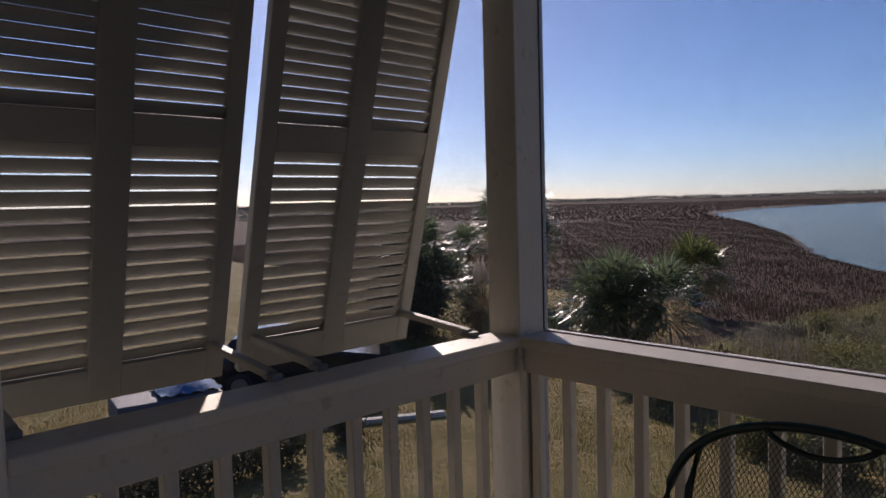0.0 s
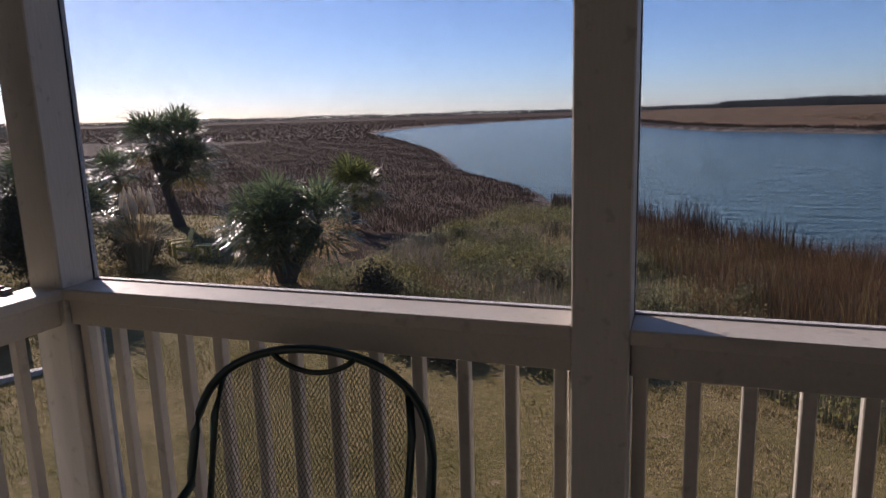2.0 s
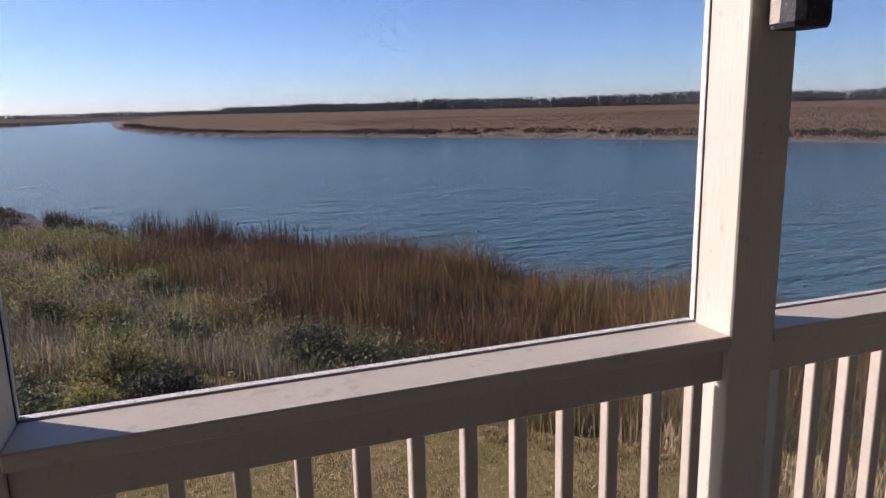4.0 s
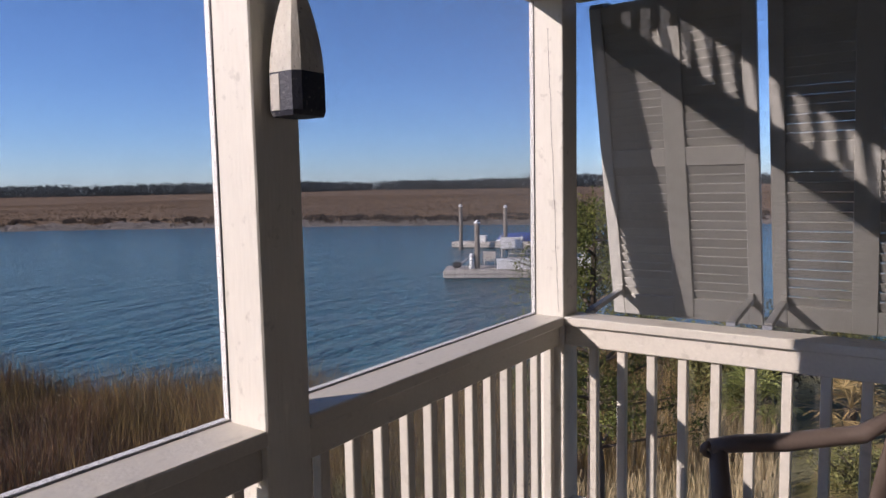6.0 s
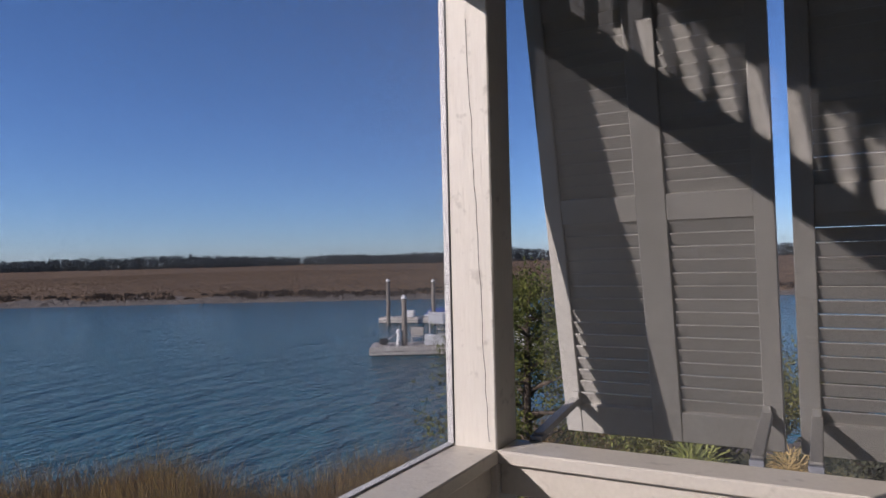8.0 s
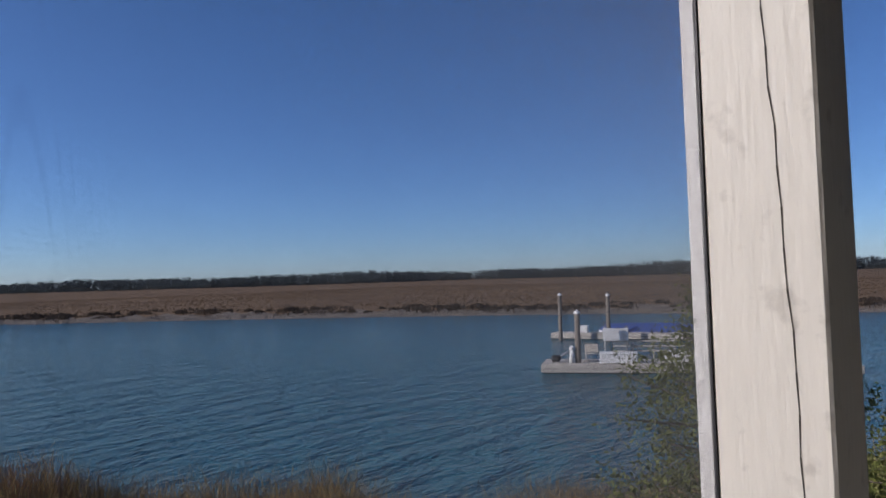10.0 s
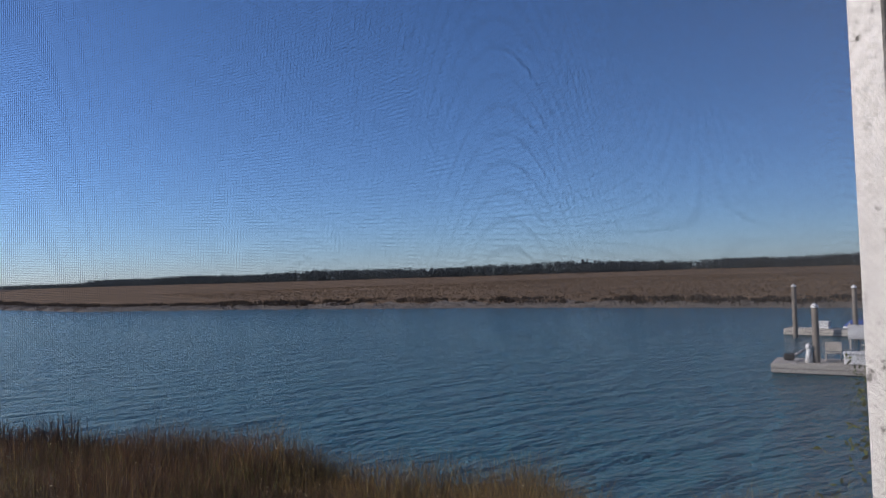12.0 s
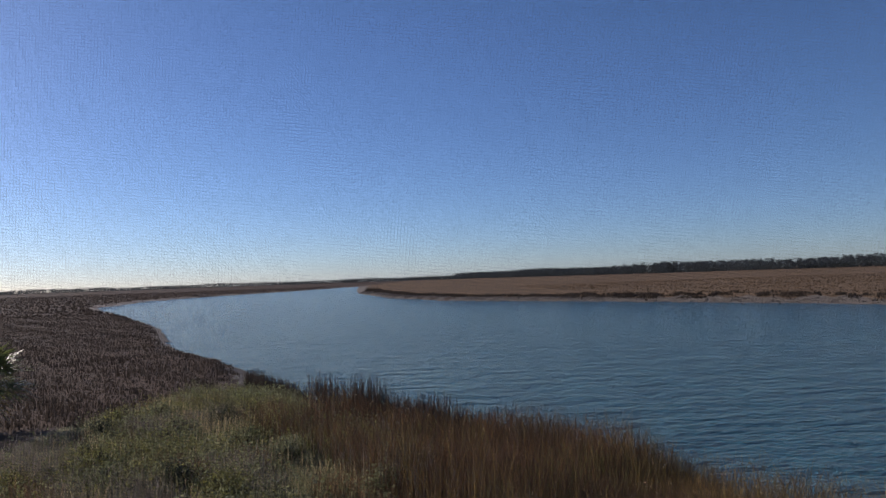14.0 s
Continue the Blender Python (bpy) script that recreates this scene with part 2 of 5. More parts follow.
class Shape:
    """Gathers vertices and faces of one mesh."""

    def __init__(self):
        self.v, self.f = [], []

    def add(self, vs, fs):
        k = len(self.v)
        self.v.extend(tuple(p) for p in vs)
        self.f.extend(tuple(i + k for i in q) for q in fs)
        return self

    def box(self, a, b, m=None):
        c = [(x, y, z) for x in (a[0], b[0]) for y in (a[1], b[1]) for z in (a[2], b[2])]
        if m is not None:
            c = [m @ Vector(p) for p in c]
        return self.add(c, [(0, 1, 3, 2), (4, 6, 7, 5), (0, 4, 5, 1), (2, 3, 7, 6), (0, 2, 6, 4), (1, 5, 7, 3)])

    def soft(self, a, b, w=0.003, m=None):
        """A box with chamfered edges."""
        bm = bmesh.new()
        bmesh.ops.create_cube(bm, size=1)
        for v in bm.verts:
            v.co = [(a[i] + b[i]) / 2 + v.co[i] * (b[i] - a[i]) for i in range(3)]
        bmesh.ops.bevel(bm, geom=list(bm.edges), offset=w, segments=1, affect='EDGES')
        bm.verts.index_update()
        vs = [(m @ v.co) if m is not None else v.co.copy() for v in bm.verts]
        fs = [tuple(v.index for v in f.verts) for f in bm.faces]
        bm.free()
        return self.add(vs, fs)

    def tube(self, pts, r, n=8, closed=False, flat=1.0):
        """A round bar along pts; r is one radius or one for each point."""
        pts = [Vector(p) for p in pts]
        k = len(pts)
        rs = r if isinstance(r, (list, tuple)) else [r] * k
        vs, fs = [], []
        for i, p in enumerate(pts):
            a = pts[(i - 1) % k] if (closed or i) else p
            b = pts[(i + 1) % k] if (closed or i < k - 1) else p
            d = (b - a).normalized()
            s = d.cross(Vector((0, 0, 1))) if abs(d.z) < 0.95 else d.cross(Vector((1, 0, 0)))
            s.normalize()
            u = d.cross(s)
            vs += [p + (s * math.cos(2 * math.pi * j / n) + u * math.sin(2 * math.pi * j / n) * flat) * rs[i] for j in range(n)]
        for i in range(k if closed else k - 1):
            for j in range(n):
                a, b = i * n, ((i + 1) % k) * n
                fs.append((a + j, a + (j + 1) % n, b + (j + 1) % n, b + j))
        if not closed:
            fs += [tuple(range(n))[::-1], tuple((k - 1) * n + j for j in range(n))]
        return self.add(vs, fs)

    def strip(self, a, b, side, w):
        """A flat sliver from a to b."""
        s = Vector(side) * w / 2
        return self.add([Vector(a) - s, Vector(a) + s, Vector(b) + s, Vector(b) - s], [(0, 1, 2, 3)])

    def data(self, name, mat, smooth=False):
        me = bpy.data.meshes.new(name)
        me.from_pydata(self.v, [], self.f)
        me.materials.append(mat)
        if smooth:
            me.polygons.foreach_set("use_smooth", [True] * len(me.polygons))
        me.update()
        return me


def part(name, shape, mat, parent, label="", smooth=False):
    ob = new(name, shape.data(name, mat, smooth) if isinstance(shape, Shape) else shape)
    ob.parent = parent
    return tagged(ob, label) if label else ob


def thing(name, m, label, category, group="", kind=""):
    ob = new(name)
    ob.matrix_basis = m
    return tagged(ob, label, category, group, kind)


def solo(name, shape, mat, label, category, group="", kind="", smooth=False):
    return tagged(new(name, shape.data(name, mat, smooth)), label, category, group, kind)


def shared(name, data, parent, m):
    ob = new(name, data)
    ob.parent = parent
    ob.matrix_basis = m
    return ob

# ---------------------------------------------------------------- the porch
PX = (0.0, 1.797, 3.538, 5.173)     # front posts
H = 0.071                           # half a post
RAIL, BEAM = 0.98, 2.32             # top of the rail cap, underside of the header
BACK, MIDY = -3.10, -1.66           # house wall, side posts
TOP = 2.80                          # ceiling


def spline_gap(seed, height):
    """The uneven dark gap between a post and its screen stop: one ragged strip."""
    rnd = random.Random(seed)
    vs, z, w = [], 0.0, 0.0012
    while z < height:
        vs += [(-0.0015, -w, z), (0.0015, -w, z), (0.0015, w, z), (-0.0015, w, z)]
        z += rnd.uniform(0.02, 0.09)
        w = rnd.choice((0.0008, 0.0012, 0.001, 0.0022))
    vs += [(-0.0015, -w, height), (0.0015, -w, height), (0.0015, w, height), (-0.0015, w, height)]
    k = len(vs) // 4
    return Shape().add(vs, [(4 * i + j, 4 * i + (j + 1) % 4, 4 * i + 4 + (j + 1) % 4, 4 * i + 4 + j) for i in range(k - 1) for j in range(4)] + [(3, 2, 1, 0), (4 * k - 4, 4 * k - 3, 4 * k - 2, 4 * k - 1)])


def crack_line(points, w):
    s = Shape()
    for a, b in zip(points, points[1:]):
        s.add([(0, a[0] - w, a[1]), (0, a[0] + w, a[1]), (0, b[0] + w * 0.6, b[1]), (0, b[0] - w * 0.6, b[1])], [(0, 1, 2, 3)])
    return s


def post(x, y, faces, label, crack=None):
    """A square post; faces: the sides that carry a screen stop, as (normal x, normal y, outer x, outer y)."""
    p = thing("porch_post", pose(x, y, 0), label, "post", "porch posts")
    part("shaft", Shape().soft((-H, -H, -0.2), (H, 0.0625 if faces else H, BEAM + 0.004), 0.004), PAINT, p)
    if faces:
        part("outer_board", Shape().soft((-H + 0.001, 0.0638, -0.2), (H - 0.001 if len(faces) > 1 or faces[0] > 0 else 0.03, 0.084, BEAM), 0.003), STOPPAINT, p, "weathered white screen stop")
    for i, sx in enumerate(faces):
        g = part("spline", spline_gap(i + int(x * 10), BEAM - RAIL - 0.01), SPLINE, p, "black screen spline")
        g.matrix_basis = pose(sx * H, 0.063, RAIL + 0.006)
        st = part("screen_stop", Shape().soft((0, 0.0645, RAIL + 0.006), (0.003, 0.083, BEAM - 0.003), 0.001), STOPPAINT, p, "narrow white wooden screen stop")
        st.matrix_basis = pose(sx * H, 0, 0) if sx > 0 else pose(-H - 0.003, 0, 0)
    if crack:
        c = part("crack", crack_line(crack, 0.0011), CRACK, p, "long drying crack in the paint")
        c.matrix_basis = pose(-H - 0.0006, 0, 0)
    return p


rc = random.Random(5)
drift, CRACKS = -0.004, []
for i in range(26):
    CRACKS.append((drift + rc.uniform(-0.0025, 0.0025), 2.20 - i * 0.048))
    drift -= 0.0017
post(PX[0], 0, (1,), "cream painted square corner post beside louvered shutters", None)
post(PX[1], 0, (-1, 1), "cream painted square post between two screened bays", None)
post(PX[2], 0, (-1, 1), "cream painted square post with a buoy hung on it", None)
post(PX[3], 0, (-1,), "cracked cream painted corner post beside louvered shutters", CRACKS)
for x in (PX[0], PX[3]):
    post(x, MIDY, (), "cream painted square side post", None)
    post(x, BACK + H, (), "cream painted square post at the house wall", None)

BALUSTER = Shape().soft((-0.0175, -0.0175, 0.15), (0.0175, 0.0175, 0.855), 0.003).data("baluster", RAILPAINT)


def railing(m, a, b, label, first, pitch=0.1255, stop=True):
    """A rail from a to b along its own x, with its inner side at -y."""
    r = thing("porch_railing", m, label, "railing", "porch railings")
    part("rail_cap", Shape().soft((a, -0.076, RAIL - 0.038), (b, 0.0625, RAIL), 0.004), RAILPAINT, r)
    if stop:
        part("cap_stop", Shape().soft((a, 0.0635, RAIL - 0.03), (b, 0.088, RAIL + 0.005), 0.002), STOPPAINT, r, "white screen stop along the cap")
    part("sub_rail", Shape().soft((a, -0.052, 0.853), (b, -0.014, RAIL - 0.038), 0.004), RAILPAINT, r)
    part("bottom_rail", Shape().soft((a, -0.052, 0.08), (b, 0.02, 0.155), 0.004), RAILPAINT, r)
    x = first
    while x < b - 0.02:
        shared("baluster", BALUSTER, r, pose(x, -0.012, 0))
        x += pitch
    return r


railing(pose(0, 0, 0), PX[0] + H, PX[1] - H, "cream wooden balustrade rail behind a green chair", 0.097, 0.133)
railing(pose(0, 0, 0), PX[1] + H, PX[2] - H, "cream wooden balustrade rail overlooking the river", 1.893, 0.1265)
railing(pose(0, 0, 0), PX[2] + H, PX[3] - H, "cream wooden balustrade rail at the corner", 3.697)
railing(pose(PX[3], 0, 0, rz=-90), H, -MIDY - H, "cream wooden balustrade rail under propped shutters", 0.185, 0.1255, False)
railing(pose(PX[3], 0, 0, rz=-90), -MIDY + H, -BACK - 2 * H, "cream wooden balustrade rail near the house", 1.80)
railing(pose(0, MIDY, 0, rz=90), H, -MIDY - H, "cream wooden balustrade rail under backlit shutters", 0.132, 0.132, False)
railing(pose(0, BACK + H, 0, rz=90), H, MIDY - BACK - 2 * H, "cream wooden balustrade rail near the house", 0.165)

# header: two boards with a row of short upright slats between them
SLAT = Shape().soft((-0.0225, -0.006, 0), (0.0225, 0.006, 0.30), 0.002).data("slat", PAINT)


def header(m, a, b, label, pitch):
    h = thing("porch_header", m, label, "header beam", "porch headers", "structure")
    part("lower_beam", Shape().soft((a, -0.070, BEAM), (b, 0.085, BEAM + 0.052), 0.003), PAINT, h)
    part("upper_beam", Shape().soft((a, -0.070, BEAM + 0.34), (b, 0.085, TOP), 0.003), PAINT, h)
    x = a + 0.05
    while x < b - 0.02:
        shared("slat", SLAT, h, pose(x, 0.02, BEAM + 0.046))
        x += pitch


header(pose(0, 0, 0), -H, PX[3] + H, "cream front header with a row of upright slats", 0.116)
header(pose(PX[3], 0, 0, rz=-90), H + 0.003, -BACK, "cream side header with a row of upright slats", 0.083)
header(pose(0, BACK, 0, rz=90), 0, -BACK - H - 0.003, "cream side header with a row of upright slats", 0.083)


def wires(m, a, b, z0, z1, pitch, label):
    """Woven insect screen: fine real wires both ways."""
    v, f = [], []

    def prism(p, q, u, w, r):
        k = len(v)
        for e in (p, q):
            for s, t in ((-1, -0.58), (1, -0.58), (0, 1.15)):
                v.append((e[0] + u[0] * s * r + w[0] * t * r, e[1] + u[1] * s * r + w[1] * t * r, e[2] + u[2] * s * r + w[2] * t * r))
        f.extend(((k, k + 1, k + 4, k + 3), (k + 1, k + 2, k + 5, k + 4), (k + 2, k, k + 3, k + 5)))

    r = pitch * 0.095
    for i in range(int((b - a) / pitch)):
        x = a + i * pitch
        prism((x, 0, z0), (x, 0, z1), (1, 0, 0), (0, 1, 0), r)
    for i in range(int((z1 - z0) / pitch)):
        z = z0 + i * pitch
        prism((a, 0, z), (b, 0, z), (0, 0, 1), (0, 1, 0), r)
    me = bpy.data.meshes.new("insect_screen")
    me.from_pydata(v, [], f)
    me.materials.append(WIRE)
    ob = tagged(new("insect_screen", me), label, "insect screen", "porch screens", "stuff")
    ob.matrix_basis = m
    return ob


for z0, z1, pitch, part_of in ((RAIL, BEAM, 0.0004, "above the rail"), (0.06, RAIL - 0.032, 0.0008, "behind the balusters")):
    for i in range(3):
        wires(pose(0, 0.063, 0), PX[i] + H, PX[i + 1] - H, z0, z1, pitch, "fine dark insect screen between porch posts, " + part_of)
    wires(pose(PX[3] + 0.063, 0, 0, rz=-90), H, -MIDY - H, z0, z1, 0.0008, "fine dark insect screen at the shutters, " + part_of)
    wires(pose(-0.063, MIDY, 0, rz=90), H, -MIDY - H, z0, z1, 0.0008, "fine dark insect screen at the shutters, " + part_of)

# shell of the porch
fl = thing("floor", pose(0, 0, 0), "brown painted porch floor boards", "floor", kind="structure")
BOARD = Shape().soft((0, -0.068, -0.03), (PX[3] + 0.2, 0.068, 0), 0.003).data("board", DECK)
for i in range(23):
    shared("board", BOARD, fl, pose(-0.1, -0.03 - i * 0.14, 0))
part("joist_deck", Shape().box((-0.1, BACK, -0.24), (PX[3] + 0.1, 0.09, -0.034)), DECK, fl)
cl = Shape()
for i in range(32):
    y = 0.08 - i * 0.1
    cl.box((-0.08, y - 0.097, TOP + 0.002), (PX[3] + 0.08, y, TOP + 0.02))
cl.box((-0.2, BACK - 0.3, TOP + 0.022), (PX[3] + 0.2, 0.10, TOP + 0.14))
solo("ceiling", cl, CEILPAINT, "dark blue-grey beadboard porch ceiling", "ceiling", kind="structure")
wall = thing("wall_house", pose(0, 0, 0), "dark beige lap siding house wall", "wall", kind="structure")
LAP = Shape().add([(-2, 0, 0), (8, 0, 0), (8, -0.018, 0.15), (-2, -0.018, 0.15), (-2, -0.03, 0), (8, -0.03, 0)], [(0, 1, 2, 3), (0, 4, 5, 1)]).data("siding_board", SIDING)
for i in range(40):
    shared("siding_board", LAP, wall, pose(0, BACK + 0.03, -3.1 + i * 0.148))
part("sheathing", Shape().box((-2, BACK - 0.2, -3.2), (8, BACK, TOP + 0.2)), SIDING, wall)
solo("roof", Shape().add([(-2.5, 0.3, TOP + 0.22), (8, 0.3, TOP + 0.22), (8, -6, 5.2), (-2.5, -6, 5.2), (-2.5, 0.3, TOP + 0.15), (8, 0.3, TOP + 0.15), (8, -6, 5.0), (-2.5, -6, 5.0)], [(0, 1, 2, 3), (4, 7, 6, 5), (0, 4, 5, 1), (0, 3, 7, 4), (1, 5, 6, 2), (2, 6, 7, 3)]), GREYBOX, "grey metal porch roof sloping up to the house", "roof", kind="structure")
for x in (0.0, PX[3]):
    solo("stilt", Shape().soft((x - 0.15, -0.2, -3.3), (x + 0.15, 0.08, -0.24), 0.01), PAINT, "thick square support pile under the porch", "pile", "porch piles")

# louvered top-hinged shutters


def shutter(m, width, length, label, blade, tilt=24):
    """Hinged at z = 0 along its own x; hangs to -length; inner side at -y."""
    s = thing("louvered_shutter", m, label, "shutter", "louvered shutters")
    st, mid, top, bot = 0.056, 0.09, 0.085, 0.10
    for x0, x1 in ((0, st), (width - st, width), ((width - mid) / 2, (width + mid) / 2)):
        part("stile", Shape().soft((x0, -0.016, -length), (x1, 0.016, 0), 0.003), SHUTPAINT, s)
    zmid = -0.47 * length
    bays = ((st, (width - mid) / 2), ((width + mid) / 2, width - st))
    for x0, x1 in bays:
        for z0, z1 in ((-top, 0), (zmid - 0.04, zmid + 0.04), (-length, -length + bot)):
            part("rail", Shape().soft((x0, -0.0145, z0), (x1, 0.0145, z1), 0.002), SHUTPAINT, s)
    w = bays[0][1] - bays[0][0]
    rnd = random.Random(int(width * 1000) + int(m.translation.y * 77))
    rows = {}
    for x0, x1 in bays:
        for za, zb in ((zmid + 0.04, -top), (-length + bot, zmid - 0.04)):
            n = 15
            long = blade * (zb - za) / n
            lou = Shape().soft((0, -0.0026, -long / 2), (w, 0.0026, long / 2), 0.0014).data("louver", SHUTPAINT) if x0 == st else rows[za]
            rows[za] = lou
            for i in range(n):
                z = za + (zb - za) * (i + 0.5) / n
                shared("louver", lou, s, pose(x0, 0, z, rx=tilt + rnd.uniform(-1.8, 1.8)))
    for x in (0.06, width - 0.06):
        part("hinge", Shape().soft((x - 0.03, -0.075, -0.010), (x + 0.03, 0.01, 0.008), 0.002), GREYBOX, s, "small grey metal hinge")
    return s


def prop_arm(a, b, label):
    """A flat wooden prop from the rail cap to the shutter."""
    a, b = Vector(a), Vector(b)
    ar = thing("shutter_prop", Matrix.Translation(a), label, "shutter prop", "shutter props")
    d = b - a
    q = d.to_track_quat('X', 'Z').to_matrix().to_4x4()
    part("bar", Shape().soft((0, -0.015, -0.011), (d.length, 0.015, 0.011), 0.002, q), SHUTPAINT, ar)
    part("bracket", Shape().soft((-0.012, -0.012, -0.02), (0.012, 0.012, 0.03), 0.002, Matrix.Translation(d)), SHUTPAINT, ar)
    part("foot", Shape().soft((-0.02, -0.018, -0.012), (0.03, 0.018, 0.004), 0.002), GREYBOX, ar, "small metal foot plate")


RT, LT = math.degrees(math.atan2(0.32, 1.39)), math.degrees(math.atan2(0.39, 1.39))
for y0, w, blade, tilt in ((-0.092, 0.675, 1.14, 18), (-0.808, 0.675, 1.06, 18)):
    shutter(pose(PX[3] + 0.160, y0, 2.312, rz=-90) @ pose(0, 0, 0, rx=RT), w, 1.43, "grey-brown louvered shutter propped open, striped with sun", blade, tilt)
    for k in (0.045, w - 0.045):
        prop_arm((PX[3] + 0.075, y0 - k, RAIL + 0.012), (PX[3] + 0.43, y0 - k, 1.03), "grey-brown wooden shutter prop on the rail")
for y0, w in ((-0.838, 0.715), (-1.598, 0.705)):
    shutter(pose(-0.088, y0, 2.312, rz=90) @ pose(0, 0, 0, rx=LT), w, 1.445, "grey-brown louvered shutter propped open, backlit by sun", 1.05)
    for k in (0.045, w - 0.045):
        prop_arm((-0.075, y0 + k, RAIL + 0.012), (-0.46, y0 + k, 1.03), "grey-brown wooden shutter prop on the rail")

# ---------------------------------------------------------------- things on the porch


def buoy():
    b = thing("lobster_buoy", pose(PX[2] + 0.014, -0.129, 1.715), "weathered white and navy wooden buoy hung on a post", "buoy")
    s = Shape()
    hw = 0.052
    rings = [(0.0, hw * 0.92), (0.012, hw), (0.098, hw * 0.985)]

    def ring_box(rs):
        sh = Shape()
        vs, fs = [], []
        for z, r in rs:
            c = r * 0.3
            vs += [(r, r - c, z), (r - c, r, z), (-r + c, r, z), (-r, r - c, z), (-r, -r + c, z), (-r + c, -r, z), (r - c, -r, z), (r, -r + c, z)]
        for i in range(len(rs) - 1):
            fs += [(i * 8 + j, i * 8 + (j + 1) % 8, i * 8 + 8 + (j + 1) % 8, i * 8 + 8 + j) for j in range(8)]
        fs += [tuple(range(8))[::-1], tuple((len(rs) - 1) * 8 + j for j in range(8))]
        return sh.add(vs, fs)

    part("band", ring_box(rings), BUOYNAVY, b, "chipped navy painted band")
    part("body", ring_box([(0.0985, hw * 0.985), (0.13, hw * 0.95), (0.17, hw * 0.86), (0.21, hw * 0.73), (0.25, hw * 0.56), (0.285, hw * 0.36), (0.305, hw * 0.2)]), BUOYWHITE, b, "carved tapering white body with chisel marks")
    part("chipped_patch", Shape().soft((-hw - 0.0012, 0.004, 0.012), (-hw + 0.002, 0.034, 0.094), 0.0008), CHIPPED, b, "bare chipped patch on the band")
    part("rope", Shape().tube([(0, 0, 0.30), (0, 0.02, 0.34), (0, 0.045, 0.40), (0, 0.054, 0.43)], 0.005, 6), ROPE, b, "thin rope loop", True)
    part("nail", Shape().tube([(0, 0.035, 0.425), (0, 0.062, 0.425)], 0.003, 6), GREYBOX, b)
    return b


buoy()


def mesh_chair():
    c = thing("garden_chair", pose(1.047, -0.155, 0, rz=3) @ Matrix.Diagonal((1.05, 1, 0.992, 1)), "dark green metal mesh garden chair with a rounded back", "chair")
    lean = lambda z: -0.30 * max(0.0, 0.90 - z)        # the back leans to the rail

    def arch(hw, top, z0, n=26):
        pts = []
        for i in range(n + 1):
            a = math.pi * i / n
            zz = z0 + (top - z0) * max(0.0, math.sin(a)) ** 0.55
            xx = -hw * math.cos(a)
            pts.append((xx, lean(zz), zz))
        return pts

    hoop = arch(0.335, 0.895, 0.54)
    left = [(-0.337, -0.11, 0.505), (-0.343, -0.16, 0.478), (-0.35, -0.24, 0.468)]
    right = [(0.337, -0.11, 0.505), (0.343, -0.16, 0.478), (0.35, -0.24, 0.468)]
    part("back_frame", Shape().tube(left[::-1] + hoop + right, 0.0125, 10), GREEN, c, "curved dark green steel tube", True)
    for s in (-1, 1):
        part("arm", Shape().tube([(s * 0.346, -0.20, 0.472), (s * 0.352, -0.30, 0.468), (s * 0.35, -0.47, 0.48), (s * 0.335, -0.55, 0.475), (s * 0.305, -0.575, 0.45)], [0.014, 0.021, 0.022, 0.02, 0.014], 8, flat=0.55), GREEN, c, "", True)
        part("leg", Shape().tube([(s * 0.305, -0.575, 0.455), (s * 0.29, -0.56, 0.40), (s * 0.28, -0.60, 0.011)], 0.0125, 8), GREEN, c, "", True)
        part("leg", Shape().tube([(s * 0.343, -0.15, 0.485), (s * 0.295, -0.13, 0.40), (s * 0.27, -0.05, 0.011)], 0.0125, 8), GREEN, c, "", True)
        part("side_bar", Shape().tube([(s * 0.262, lean(0.83), 0.815), (s * 0.278, lean(0.70), 0.70), (s * 0.275, lean(0.45) + 0.01, 0.45), (s * 0.262, -0.19, 0.40), (s * 0.262, -0.58, 0.41)], 0.011, 8), GREEN, c, "", True)
    loop = [(-0.118 + 0.236 * i / 14, lean(0.86), 0.882 - 0.05 * max(0.0, math.sin(math.pi * i / 14)) ** 0.7) for i in range(15)]
    part("hand_hole_rim", Shape().tube(loop, 0.008, 8), GREEN, c, "", True)
    part("seat_rim", Shape().tube([(-0.262, -0.60, 0.40), (-0.1, -0.615, 0.405), (0.1, -0.615, 0.405), (0.262, -0.60, 0.40)], 0.011, 8), GREEN, c, "", True)

    def inside(x, z):
        if abs(x) > 0.273 or z < 0.43:
            return False
        t = max(-1.0, min(1.0, -x / 0.335))
        top = 0.54 + 0.355 * max(0.0, math.sin(math.acos(t))) ** 0.55
        if z > top - 0.006:
            return False
        if abs(x) < 0.118:
            return z < 0.882 - 0.05 * max(0.0, math.sin(math.pi * (x + 0.118) / 0.236)) ** 0.7
        return True

    web, px, pz, w = Shape(), 0.0118, 0.0205, 0.0019
    for i in range(-25, 26):
        for j in range(26):
            for o in (0, 1):
                x, z = (i + 0.5 * o) * px, 0.42 + (j + 0.5 * o) * pz
                for sx in (-1, 1):
                    x2, z2 = x + sx * px / 2, z + pz / 2
                    if inside(x, z) and inside(x2, z2):
                        web.add([(x - w / 2, lean(z), z), (x + w / 2, lean(z), z), (x2 + w / 2, lean(z2), z2), (x2 - w / 2, lean(z2), z2), (x, lean(z) + w, z), (x2, lean(z2) + w, z2)], [(0, 1, 2, 3), (1, 4, 5, 2), (4, 0, 3, 5)])
    part("mesh_back", web, GREEN, c, "open diamond expanded-metal mesh")
    seat = Shape()
